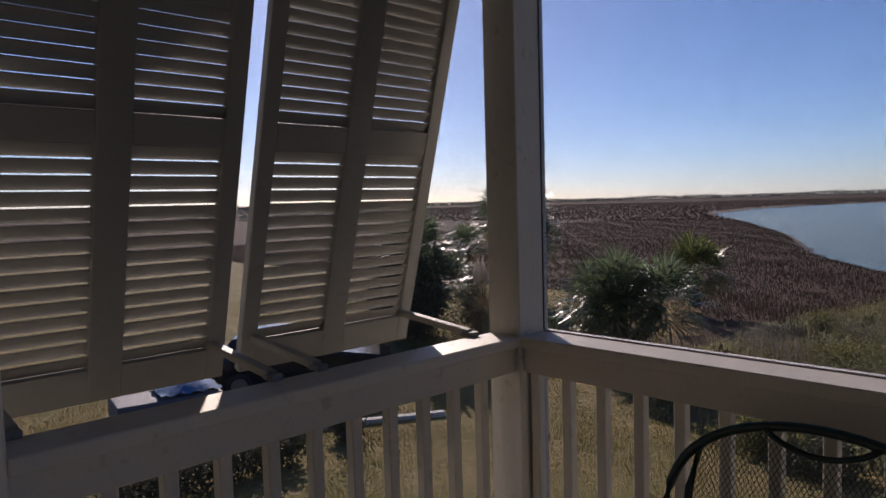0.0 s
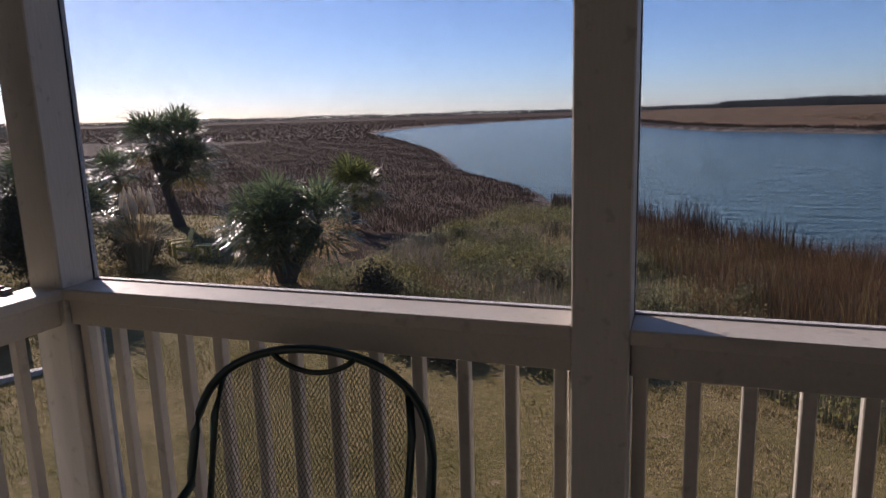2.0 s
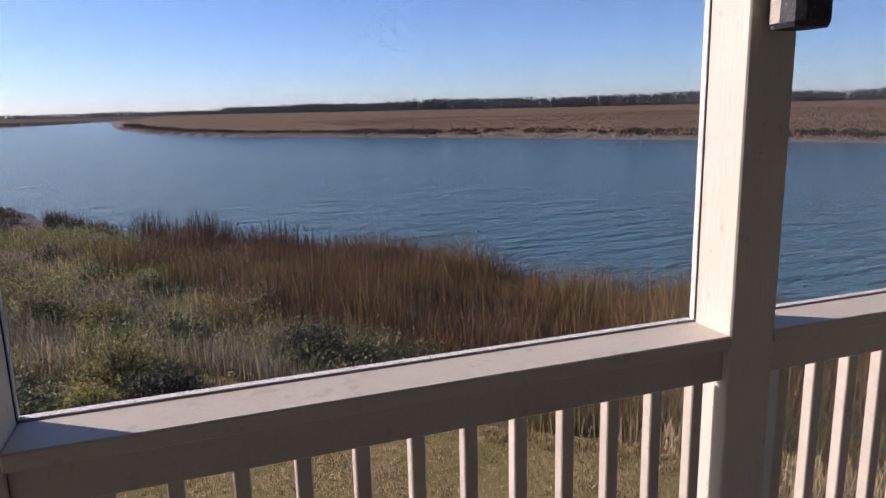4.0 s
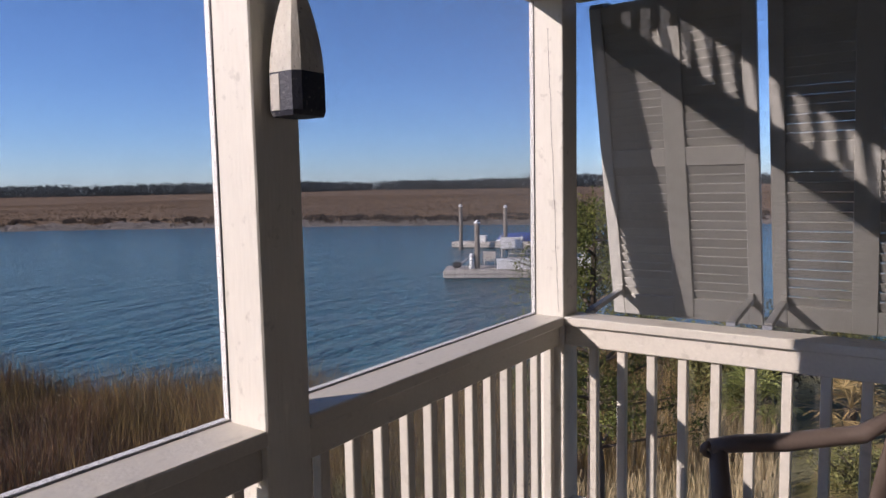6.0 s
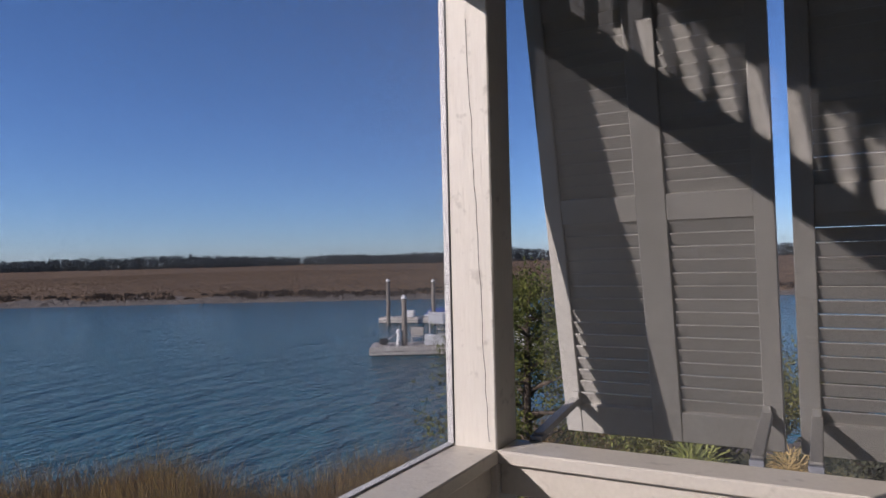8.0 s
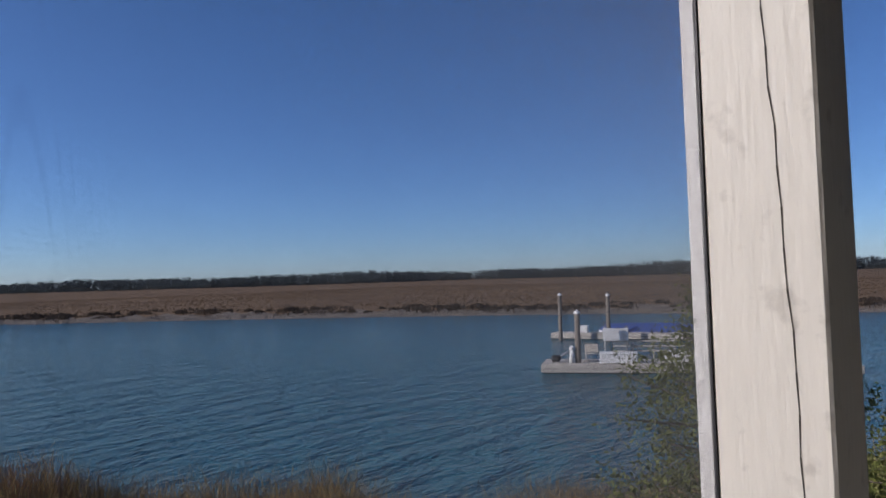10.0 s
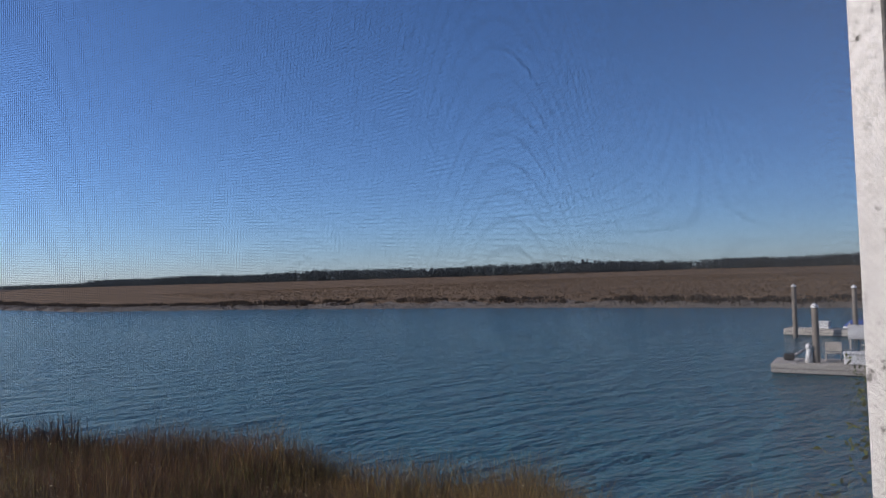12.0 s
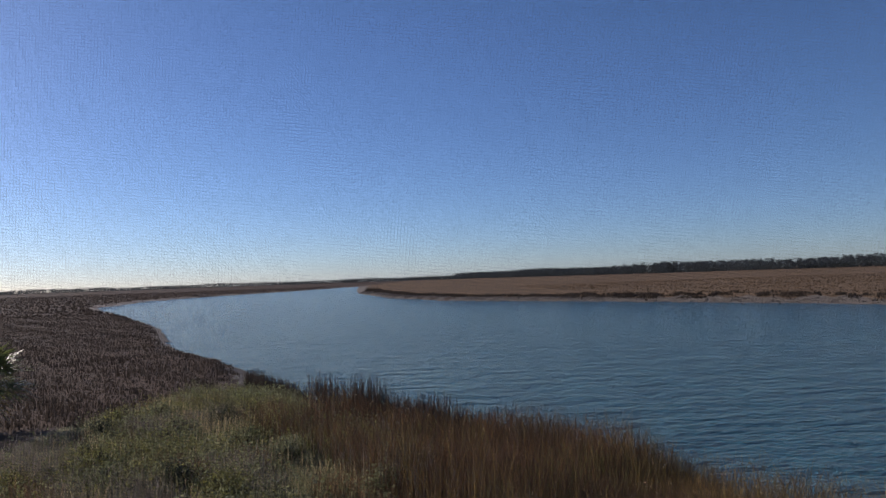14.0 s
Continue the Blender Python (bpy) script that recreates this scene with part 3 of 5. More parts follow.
    for i in range(-22, 23):
        for j in range(19):
            for o in (0, 1):
                x, y = (i + 0.5 * o) * px, -0.60 + (j + 0.5 * o) * pz
                for sx in (-1, 1):
                    x2, y2 = x + sx * px / 2, y + pz / 2
                    seat.add([(x - w / 2, y, 0.405), (x + w / 2, y, 0.405), (x2 + w / 2, y2, 0.405), (x2 - w / 2, y2, 0.405)], [(0, 1, 2, 3)])
    part("mesh_seat", seat, GREEN, c, "open diamond expanded-metal mesh")


mesh_chair()


def resin_chair():
    """Faces its own +y; the back stands at y = 0."""
    c = thing("resin_armchair", pose(4.675, -1.345, 0.0, rz=30), "brown moulded resin armchair with looped back splats", "chair")
    lean = lambda z: -0.22 * (z - 0.42)

    def bow(hw, z0, top, n=18, inset=0.0):
        pts = [(-hw, lean(z0), z0)]
        for i in range(n + 1):
            a = math.pi * i / n
            zz = top - 0.13 + 0.13 * math.sin(a)
            pts.append((-hw * math.copysign(abs(math.cos(a)) ** 0.7, math.cos(a)), lean(zz), zz))
        pts.append((hw, lean(z0), z0))
        return pts

    part("back_rim", Shape().tube(bow(0.245, 0.40, 1.03), 0.034, 10, flat=0.5), RESIN, c, "", True)
    part("back_inner_rim", Shape().tube(bow(0.203, 0.45, 0.975), 0.006, 6), RESIN, c, "", True)
    for k in range(7):
        x = -0.165 + k * 0.055
        top = 0.935 - 0.06 * (abs(x) / 0.165) ** 2
        w = 0.023
        pts = [(x * 0.35 - 0.006, lean(0.46), 0.46), (x * 0.55 - 0.006, lean(0.60), 0.60), (x * 0.85 - 0.012, lean(0.75), 0.75), (x - w, lean(0.86), 0.86), (x - w * 0.8, lean(top - 0.02), top - 0.02), (x, lean(top), top),
               (x + w * 0.8, lean(top - 0.02), top - 0.02), (x + w, lean(0.86), 0.86), (x * 0.85 + 0.012, lean(0.75), 0.75), (x * 0.55 + 0.006, lean(0.60), 0.60), (x * 0.35 + 0.006, lean(0.46), 0.46)]
        part("splat_loop", Shape().tube(pts, 0.0055, 6), RESIN, c, "", True)
    part("seat", Shape().soft((-0.24, -0.02, 0.395), (0.24, 0.47, 0.43), 0.014), RESIN, c)
    for s in (-1, 1):
        pts = [(s * 0.255, lean(0.82), 0.82), (s * 0.275, 0.02, 0.74), (s * 0.285, 0.12, 0.725), (s * 0.29, 0.25, 0.705), (s * 0.288, 0.40, 0.70), (s * 0.28, 0.485, 0.692)]
        part("arm", Shape().tube(pts, [0.026, 0.036, 0.037, 0.036, 0.035, 0.03], 10, flat=0.8), RESIN, c, "", True)
        curl = [(s * 0.28, 0.485 + 0.022 * math.sin(a), 0.682 + 0.018 * math.cos(a)) for a in [i * 0.6 for i in range(9)]]
        part("arm_scroll", Shape().tube(curl, 0.012, 8), RESIN, c, "", True)
        part("front_leg", Shape().tube([(s * 0.28, 0.46, 0.69), (s * 0.265, 0.44, 0.42), (s * 0.26, 0.47, 0.012)], [0.03, 0.033, 0.026], 8), RESIN, c, "", True)
        part("back_leg", Shape().tube([(s * 0.24, 0.0, 0.42), (s * 0.25, -0.08, 0.012)], [0.033, 0.024], 8), RESIN, c, "", True)


resin_chair()

# ---------------------------------------------------------------- ground and river
LAND, MARSH, SEA = -3.10, -3.62, -4.30
NEAR = [(60, -60), (36, -12), (24, 4.5), (19.2, 8.0), (16.6, 8.8), (13.9, 10.0), (14.7, 14.0), (11.6, 15.4), (11.4, 18.2), (9.2, 21.0), (5.0, 24.4), (0.0, 31.0), (-4.0, 37.0), (-9.2, 49.5), (-14.7, 57.6), (-20, 66), (-33, 97), (-54, 136), (-100, 214)]
FAR = [(-118, 300), (-116, 380), (-98, 460), (-84, 560), (-78, 640)]
RIGHT = [(-60, 640), (-46, 480), (-28, 318), (-9, 223), (9, 175), (32, 147), (56, 113), (65, 99), (74, 84), (83, 67), (91, 50), (99, 28), (108, 0), (122, -60)]
RIVER = np.array(NEAR + FAR + RIGHT, float)


def river_depth(x, y):
    """Signed distance to the river's edge: positive on land."""
    p = np.stack([x, y], -1)
    a, b = RIVER, np.roll(RIVER, -1, 0)
    best = np.full(x.shape, 1e9)
    inside = np.zeros(x.shape, bool)
    for s, e in zip(a, b):
        d = e - s
        t = np.clip(((p - s) @ d) / (d @ d), 0, 1)
        best = np.minimum(best, np.hypot(*np.moveaxis(p - s - t[..., None] * d, -1, 0)))
        cross = (s[1] > y) != (e[1] > y)
        with np.errstate(divide='ignore', invalid='ignore'):
            xi = (e[0] - s[0]) * (y - s[1]) / (e[1] - s[1] if e[1] != s[1] else 1e-9) + s[0]
        inside ^= cross & (x < xi)
    return np.where(inside, -best, best)


def wobble(x, y, k, seed=0.0):
    return np.sin(x * k + 1.3 + seed) * np.cos(y * k * 1.17 + 0.4 + seed) + 0.5 * np.sin(x * k * 2.3 + y * k * 1.9 + seed)


def lawn_share(x, y):
    """1 on the mown lawn round the house, 0 on the marsh."""
    edge = 13.0 + np.where(x < -6, (-6 - x) * 2.3, 0) - np.where(x > 2, (x - 2) * 0.9, 0) + 0.9 * wobble(x, y, 0.35)
    edge = np.minimum(edge, 29.0)
    return np.clip((edge - y) / 2.5, 0, 1)


def height(x, y):
    d = river_depth(x, y) + 0.5 * wobble(x, y, 0.9, 2.0)
    far = (x > 20 + 0.1 * y) & (y > 0)
    rise = np.clip(d / np.where(far, 9.0, 2.2), -1.5, 1)
    shore = np.where(rise < 0, rise * 0.8, np.maximum(rise, 0) ** np.where(far, 1.6, 0.8))
    ls = lawn_share(x, y)
    base = MARSH + (LAND - MARSH) * ls + 0.06 * wobble(x, y, 0.5, 1.0) * (1 - ls)
    base = np.where(far, -3.35, base)
    return np.where(d < 0, SEA + shore * 0.6, SEA + (base - SEA) * shore)


def axis(lo, hi, fine_lo, fine_hi, step):
    mid = list(np.arange(fine_lo, fine_hi, step))
    out, s, x = [], step, fine_hi
    while x < hi:
        out.append(x)
        s *= 1.075
        x += s
    out.append(hi)
    inn, s, x = [], step, fine_lo
    while x > lo:
        s *= 1.075
        x -= s
        inn.append(max(x, lo))
    return np.array(inn[::-1] + mid + out)


def ground():
    gx, gy = axis(-4000, 4000, -30, 40, 0.55), axis(-1500, 4500, -6, 60, 0.55)
    X, Y = np.meshgrid(gx, gy, indexing='ij')
    Z = height(X, Y)
    n, k = X.shape
    verts = np.stack([X, Y, Z], -1).reshape(-1, 3)
    ids = np.arange(n * k).reshape(n, k)
    faces = np.stack([ids[:-1, :-1], ids[1:, :-1], ids[1:, 1:], ids[:-1, 1:]], -1).reshape(-1, 4)
    me = bpy.data.meshes.new("ground")
    me.from_pydata(verts.tolist(), [], faces.tolist())
    for m in (LAWN, SAND, MARSHL, MARSHR, MUD, SCRUB):
        me.materials.append(m)
    cx, cy = X[:-1, :-1] + np.diff(X, axis=0)[:, :-1] / 2, Y[:-1, :-1] + np.diff(Y, axis=1)[:-1, :] / 2
    d, ls = river_depth(cx, cy), lawn_share(cx, cy)
    slot = np.where(ls > 0.5, 0, 2)
    path = np.abs(cx + 8.0 - (cy - 16) * -0.33 + 0.8 * wobble(cx, cy, 0.3)) < 2.6
    slot = np.where((ls > 0.5) & path & (cy > 12), 1, slot)
    slot = np.where((ls <= 0.5) & (cx > -9) & (cy < 30) & (cx < 40), 5, slot)
    right = (cx > -60) & (cx > 20 - np.where(cy > 150, (cy - 150) * 0.3, 0)) & (cy > 40) | (cx > 60)
    slot = np.where(right & (d > 0), 3, slot)
    slot = np.where(cy < -1200, 2, slot)
    slot = np.where(d < np.where(right, 7.5, 1.2), 4, slot)
    me.polygons.foreach_set("material_index", slot.reshape(-1).astype(np.int32))
    me.polygons.foreach_set("use_smooth", np.ones(len(faces), bool))
    me.update()
    return tagged(new("ground", me), "lawn running into brown tidal marsh", "ground", kind="structure")


ground()
wa = Shape()
wa.add([(-900, -300, SEA), (900, -300, SEA), (900, 1500, SEA), (-900, 1500, SEA)], [(0, 1, 2, 3)])
solo("water", wa, WATER, "rippled blue-green tidal river", "river", kind="structure")


# ---------------------------------------------------------------- grasses and scrub
def blades(name, x, y, mat, hgt, wid, label, category, bend=0.25, z=None, seed=1, lift=0.0):
    """Many upright blades, each two bent quads narrowing to a point."""
    rnd = np.random.RandomState(seed)
    n = len(x)
    z = height(x, y) + lift if z is None else z
    h = (hgt[0] + (hgt[1] - hgt[0]) * rnd.rand(n) ** 1.3) * (0.72 + 0.22 * (wobble(x, y, 1.1, seed) + wobble(x, y, 0.4, seed + 2)))
    h = np.maximum(h, hgt[0] * 0.5)
    w = wid[0] + (wid[1] - wid[0]) * rnd.rand(n)
    a, b = rnd.rand(n) * 2 * np.pi, rnd.rand(n) * 2 * np.pi
    lx, ly = np.cos(a) * h * bend * rnd.rand(n), np.sin(a) * h * bend * rnd.rand(n)
    sx, sy = np.cos(b) * w / 2, np.sin(b) * w / 2
    P = np.empty((n, 5, 3))
    P[:, 0] = np.stack([x - sx, y - sy, z - 0.05], -1)
    P[:, 1] = np.stack([x + sx, y + sy, z - 0.05], -1)
    P[:, 2] = np.stack([x + sx * 0.8 + lx * 0.35, y + sy * 0.8 + ly * 0.35, z + h * 0.6], -1)
    P[:, 3] = np.stack([x - sx * 0.8 + lx * 0.35, y - sy * 0.8 + ly * 0.35, z + h * 0.6], -1)
    P[:, 4] = np.stack([x + lx, y + ly, z + h], -1)
    k = np.arange(n)[:, None] * 5
    quads, tris = (k + np.array([0, 1, 2, 3])), (k + np.array([3, 2, 4]))
    me = bpy.data.meshes.new(name)
    me.from_pydata(P.reshape(-1, 3).tolist(), [], quads.tolist() + tris.tolist())
    me.materials.append(mat)
    return tagged(new(name, me), label, category, kind="stuff")


def leaves(name, c, r, mat, size, label, category, seed=1, kind="stuff"):
    """Loose small leaves round the points c, spread by r (n x 3)."""
    rnd = np.random.RandomState(seed)
    n = len(c)
    p = c + rnd.normal(size=(n, 3)) * r
    u = rnd.normal(size=(n, 3))
    u /= np.linalg.norm(u, axis=1)[:, None]
    v = np.cross(u, rnd.normal(size=(n, 3)))
    v /= np.linalg.norm(v, axis=1)[:, None]
    s = (size[0] + (size[1] - size[0]) * rnd.rand(n))[:, None]
    P = np.stack([p - u * s, p + v * s * 0.45, p + u * s, p - v * s * 0.45], 1)
    me = bpy.data.meshes.new(name)
    me.from_pydata(P.reshape(-1, 3).tolist(), [], (np.arange(n)[:, None] * 4 + np.arange(4)).tolist())
    me.materials.append(mat)
    return me


def scatter(n, x0, x1, y0, y1, keep, seed):
    rnd = np.random.RandomState(seed)
    xs, ys = [], []
    total = 0
    while total < n:
        x, y = x0 + (x1 - x0) * rnd.rand(n), y0 + (y1 - y0) * rnd.rand(n)
        ok = keep(x, y, rnd.rand(n))
        xs.append(x[ok]), ys.append(y[ok])
        total += ok.sum()
    return np.concatenate(xs)[:n], np.concatenate(ys)[:n]


def clumped(x, y, k, s):
    return 0.5 + 0.33 * wobble(x, y, k, s)


# rust and golden reeds along the near bank
def rusty(x, y, u):
    d = river_depth(x, y)
    return (d > 0.1) & (d < 7.5 + wobble(x, y, 0.5)) & (x + 0.25 * (y - 14) > 3.9 + 1.9 * wobble(x, y, 0.55) + 5.0 * (u - 0.5)) & (u < clumped(x, y, 0.8, 3) + 0.35) & (lawn_share(x, y) < 0.6)


x, y = scatter(56000, -3, 24, 3, 27, rusty, 11)
blades("rust_reeds", x, y, RUST, (0.65, 1.65), (0.006, 0.013), "rust-red dead reeds along the river bank", "reeds", 0.6, seed=2)
x, y = scatter(24000, 3, 26, 2, 25, lambda x, y, u: rusty(x, y, u * 0.9) & ((river_depth(x, y) < 1.6 + 0.9 * wobble(x, y, 0.6, 4)) | (x > 9.5) | (u < 0.12)), 12)
blades("golden_reeds", x, y, GOLD, (0.85, 2.05), (0.006, 0.014), "golden-brown reeds at the water's edge", "reeds", 0.5, seed=3)
x, y = scatter(4200, -5, 9, 20, 38, lambda x, y, u: (river_depth(x, y) > 0.2) & (river_depth(x, y) < 1.5) & (u < clumped(x, y, 1.3, 1)), 13)
blades("bank_reeds", x, y, UMBER, (0.9, 1.75), (0.02, 0.04), "dark brown reeds along the bank", "reeds", 0.2, seed=4)


x, y = scatter(15000, -2, 22, 3, 26, lambda x, y, u: rusty(x, y, u) & (wobble(x, y, 0.6, 14) > 0.25 + 0.5 * (u - 0.5)), 32)
blades("olive_reeds", x, y, OLIVE, (0.5, 1.35), (0.006, 0.012), "olive-green stems among the rust reeds", "reeds", 0.4, seed=20)
x, y = scatter(9000, -2, 20, 3, 26, lambda x, y, u: rusty(x, y, u) & (wobble(x, y, 0.8, 19) > 0.35 + 0.4 * (u - 0.5)), 33)
blades("grey_reeds", x, y, GREYWEED, (0.5, 1.3), (0.006, 0.011), "grey dry stalks among the rust reeds", "reeds", 0.4, seed=21)


for nm, mt, sd, lab in (("reed_heads", RUSSET, 34, "russet seed heads and broken leaves in the reeds"), ("pale_reed_heads", STRAW, 35, "pale straw seed heads in the reeds")):
    x, y = scatter(13000 if sd == 34 else 2500, -2, 24, 3, 26, rusty, sd)
    c = np.stack([x, y, height(x, y) + 0.25 + 0.95 * np.random.RandomState(sd).rand(len(x)) ** 0.7], -1)
    tagged(new(nm, leaves(nm, c, np.array([0.03, 0.03, 0.03]), mt, (0.010, 0.028), "", "", sd)), lab, "reeds", kind="stuff")


# sage-green and olive scrub between lawn and reeds
def scrubby(x, y, u):
    return (lawn_share(x, y) < 0.55) & (river_depth(x, y) > 1.2) & (x + 0.25 * (y - 14) < 4.4 + 1.3 * wobble(x, y, 0.7) + 3.5 * (u - 0.5)) & (y < 33) & (x > -10 + 0.1 * y)


rs = np.random.RandomState(21)
mx, my = scatter(900, -9, 8, 8, 32, scrubby, 14)
mh = 0.30 + 0.70 * rs.rand(900) ** 1.5
mz = height(mx, my)
for nm, mt, sd, cnt, lab in (("sage_scrub", SAGE, 5, 52000, "sage-green scrub bushes behind the lawn"), ("olive_scrub", OLIVE, 6, 34000, "olive and yellow weeds among the scrub")):
    pick = np.random.RandomState(sd).randint(0, 900, cnt)
    sel = (wobble(mx, my, 0.45, sd) > -0.35)[pick]
    pick = pick[sel]
    r2 = np.random.RandomState(sd + 40)
    c = np.stack([mx[pick], my[pick], mz[pick] + mh[pick] * 0.75 * r2.rand(len(pick)) ** 0.6], -1)
    rr = np.stack([0.32 * mh[pick] + 0.12, 0.32 * mh[pick] + 0.12, 0.14 * mh[pick] + 0.03], -1)
    tagged(new(nm, leaves(nm, c, rr, mt, (0.025, 0.065), "", "", sd)), lab, "scrub", kind="stuff")
x, y = scatter(26000, -10, 8, 7, 33, scrubby, 15)
blades("scrub_stems", x, y, SAGE, (0.35, 0.9), (0.006, 0.012), "grey-green upright weed stems in the scrub", "weeds", 0.35, seed=7)
x, y = scatter(7000, -8, 9, 6, 30, lambda x, y, u: scrubby(x, y, u) & (u < clumped(x, y, 0.6, 5) * 0.8), 16)
blades("pale_stems", x, y, STRAW, (0.4, 1.0), (0.008, 0.016), "pale straw stems scattered in the scrub", "weeds", 0.3, seed=8)

x, y = scatter(20000, -9, 9, 7, 31, lambda x, y, u: scrubby(x, y, u) & (wobble(x, y, 0.55, 8) > 0.1 + 0.5 * (u - 0.5)), 25)
blades("grey_stems", x, y, GREYWEED, (0.45, 1.05), (0.006, 0.011), "grey-mauve dry weed stems in the scrub", "weeds", 0.3, seed=16)
x, y = scatter(11000, -9, 9, 7, 31, lambda x, y, u: scrubby(x, y, u) & (wobble(x, y, 0.75, 11) > 0.55 + 0.4 * (u - 0.5)), 26)
blades("russet_stems", x, y, RUSSET, (0.35, 0.85), (0.007, 0.013), "russet-brown dead weed patches in the scrub", "weeds", 0.35, seed=17)

# dry straw grass beside the porch
x, y = scatter(26000, 6.6, 19, -1, 7.5, lambda x, y, u: (river_depth(x, y) > 1.5) & (x > 7.6 + 0.9 * wobble(x, y, 0.9, 3) + 1.5 * (u - 0.4)) & (u < clumped(x, y, 0.9, 4) + 0.25) & (y > 0.2 * (x - 12)), 17)
blades("straw_grass", x, y, STRAW, (0.5, 1.15), (0.010, 0.020), "tall dry straw-coloured grass on the bank", "grass", 0.4, seed=9)

# short turf on the lawn
x, y = scatter(90000, -20, 9, 1, 17, lambda x, y, u: (lawn_share(x, y) > 0.3) & (u < clumped(x, y, 2.6, 6) * 0.75 + 0.25 * wobble(x, y, 0.7, 1)) & (u < 8.0 / (y + 2)), 18)
blades("lawn_turf", x, y, TURFBLADE, (0.025, 0.085), (0.007, 0.018), "short yellow-green winter turf", "grass", 0.7, seed=10)
x, y = scatter(12000, -30, -4, 12, 29, lambda x, y, u: (lawn_share(x, y) > 0.3) & (u < clumped(x, y, 1.1, 6)), 19)
blades("far_lawn_turf", x, y, TURFBLADE, (0.04, 0.10), (0.03, 0.06), "short yellow-green winter turf among palms", "grass", 0.7, seed=11)

x, y = scatter(15000, 0, 11, 4.5, 11, lambda x, y, u: (lawn_share(x, y) > 0.05) & (u < clumped(x, y, 1.7, 9) * (y - 3.5) / 5), 24)
blades("straw_litter", x, y, STRAW, (0.02, 0.09), (0.008, 0.02), "pale dead grass litter on the lawn's edge", "grass", 1.2, seed=15)

# brown marsh to the left and tan marsh across the river
x, y = scatter(105000, -90, 0, 26, 150, lambda x, y, u: (lawn_share(x, y) < 0.3) & (river_depth(x, y) > 0.6) & (x < -2 - 0.12 * y) & (u < 30 / (y + 10)) & (u < clumped(x, y, 0.25, 2) + 0.45), 20)
blades("brown_marsh_grass", x, y, UMBER, (0.14, 0.36), (0.03, 0.08), "dark brown marsh grass stretching away", "marsh grass", 0.35, seed=12)
x, y = scatter(34000, -700, 0, 140, 720, lambda x, y, u: (river_depth(x, y) > 0.6) & (x < -2 - 0.12 * y) & (x > -1.3 * y) & (u < 200 / (y + 60)) & (u < clumped(x, y, 0.03, 2) + 0.45), 30)
blades("far_brown_marsh", x, y, UMBER, (0.25, 0.6), (0.3, 0.9), "dark brown marsh grass running to the horizon", "marsh grass", 0.35, seed=18)

# rounded tussocks along the far bank, over a stony strip of mud
def far_side(x, y):
    return ((x > 20) | (y > 150)) & (x > -60) & ((x > 50) | (y > 120)) & (y < 420)


cx, cy = scatter(620, -55, 130, -40, 400, lambda x, y, u: far_side(x, y) & (river_depth(x, y) > 5.2) & (river_depth(x, y) < 11) & (u < clumped(x, y, 0.17, 7) + 0.15), 22)
rt = np.random.RandomState(27)
size = 0.8 + 2.6 * rt.rand(620) ** 2
pick = rt.randint(0, 620, 30000)
off = rt.normal(size=(30000, 2)) * 0.5
x, y = cx[pick] + off[:, 0] * size[pick], cy[pick] + off[:, 1] * size[pick]
z = height(x, y) + (0.25 + 0.16 * size[pick]) * np.exp(-(off ** 2).sum(1)) * 0.9 - 0.25
blades("far_bank_grass", x, y, UMBER, (0.35, 0.6), (0.12, 0.30), "rounded dark tussocks of grass on the far bank", "marsh grass", 0.7, z=z, seed=13)
x, y = scatter(5200, -55, 125, -40, 330, lambda x, y, u: far_side(x, y) & (river_depth(x, y) > 0.6) & (river_depth(x, y) < 6.5) & (u < clumped(x, y, 0.3, 3) + 0.1), 28)
rt = np.random.RandomState(29)
shells = Shape()
for px, py, pz, r in zip(x, y, height(x, y), 0.10 + 0.26 * rt.rand(len(x)) ** 2):
    a = rt.rand() * 6.28
    rim = [(px + math.cos(a + k * 1.57) * r * (1.6 if k % 2 else 0.8), py + math.sin(a + k * 1.57) * r * (1.6 if k % 2 else 0.8), pz - 0.03) for k in range(4)]
    shells.add(rim + [(px + r * 0.2, py, pz + r * 0.6)], [(0, 1, 4), (1, 2, 4), (2, 3, 4), (3, 0, 4)])
solo("mud_clods", shells, MUD, "grey-brown clods and shell heaps on the tidal mud", "mud clods", kind="stuff")
x, y = scatter(36000, 40, 330, 20, 330, lambda x, y, u: (river_depth(x, y) > 14) & (x > 45) & (u < clumped(x, y, 0.05, 7) + 0.2), 23)
blades("far_marsh_grass", x, y, TANGRASS, (0.08, 0.26), (0.2, 0.6), "tan marsh grass across the river", "marsh grass", 0.5, seed=14)


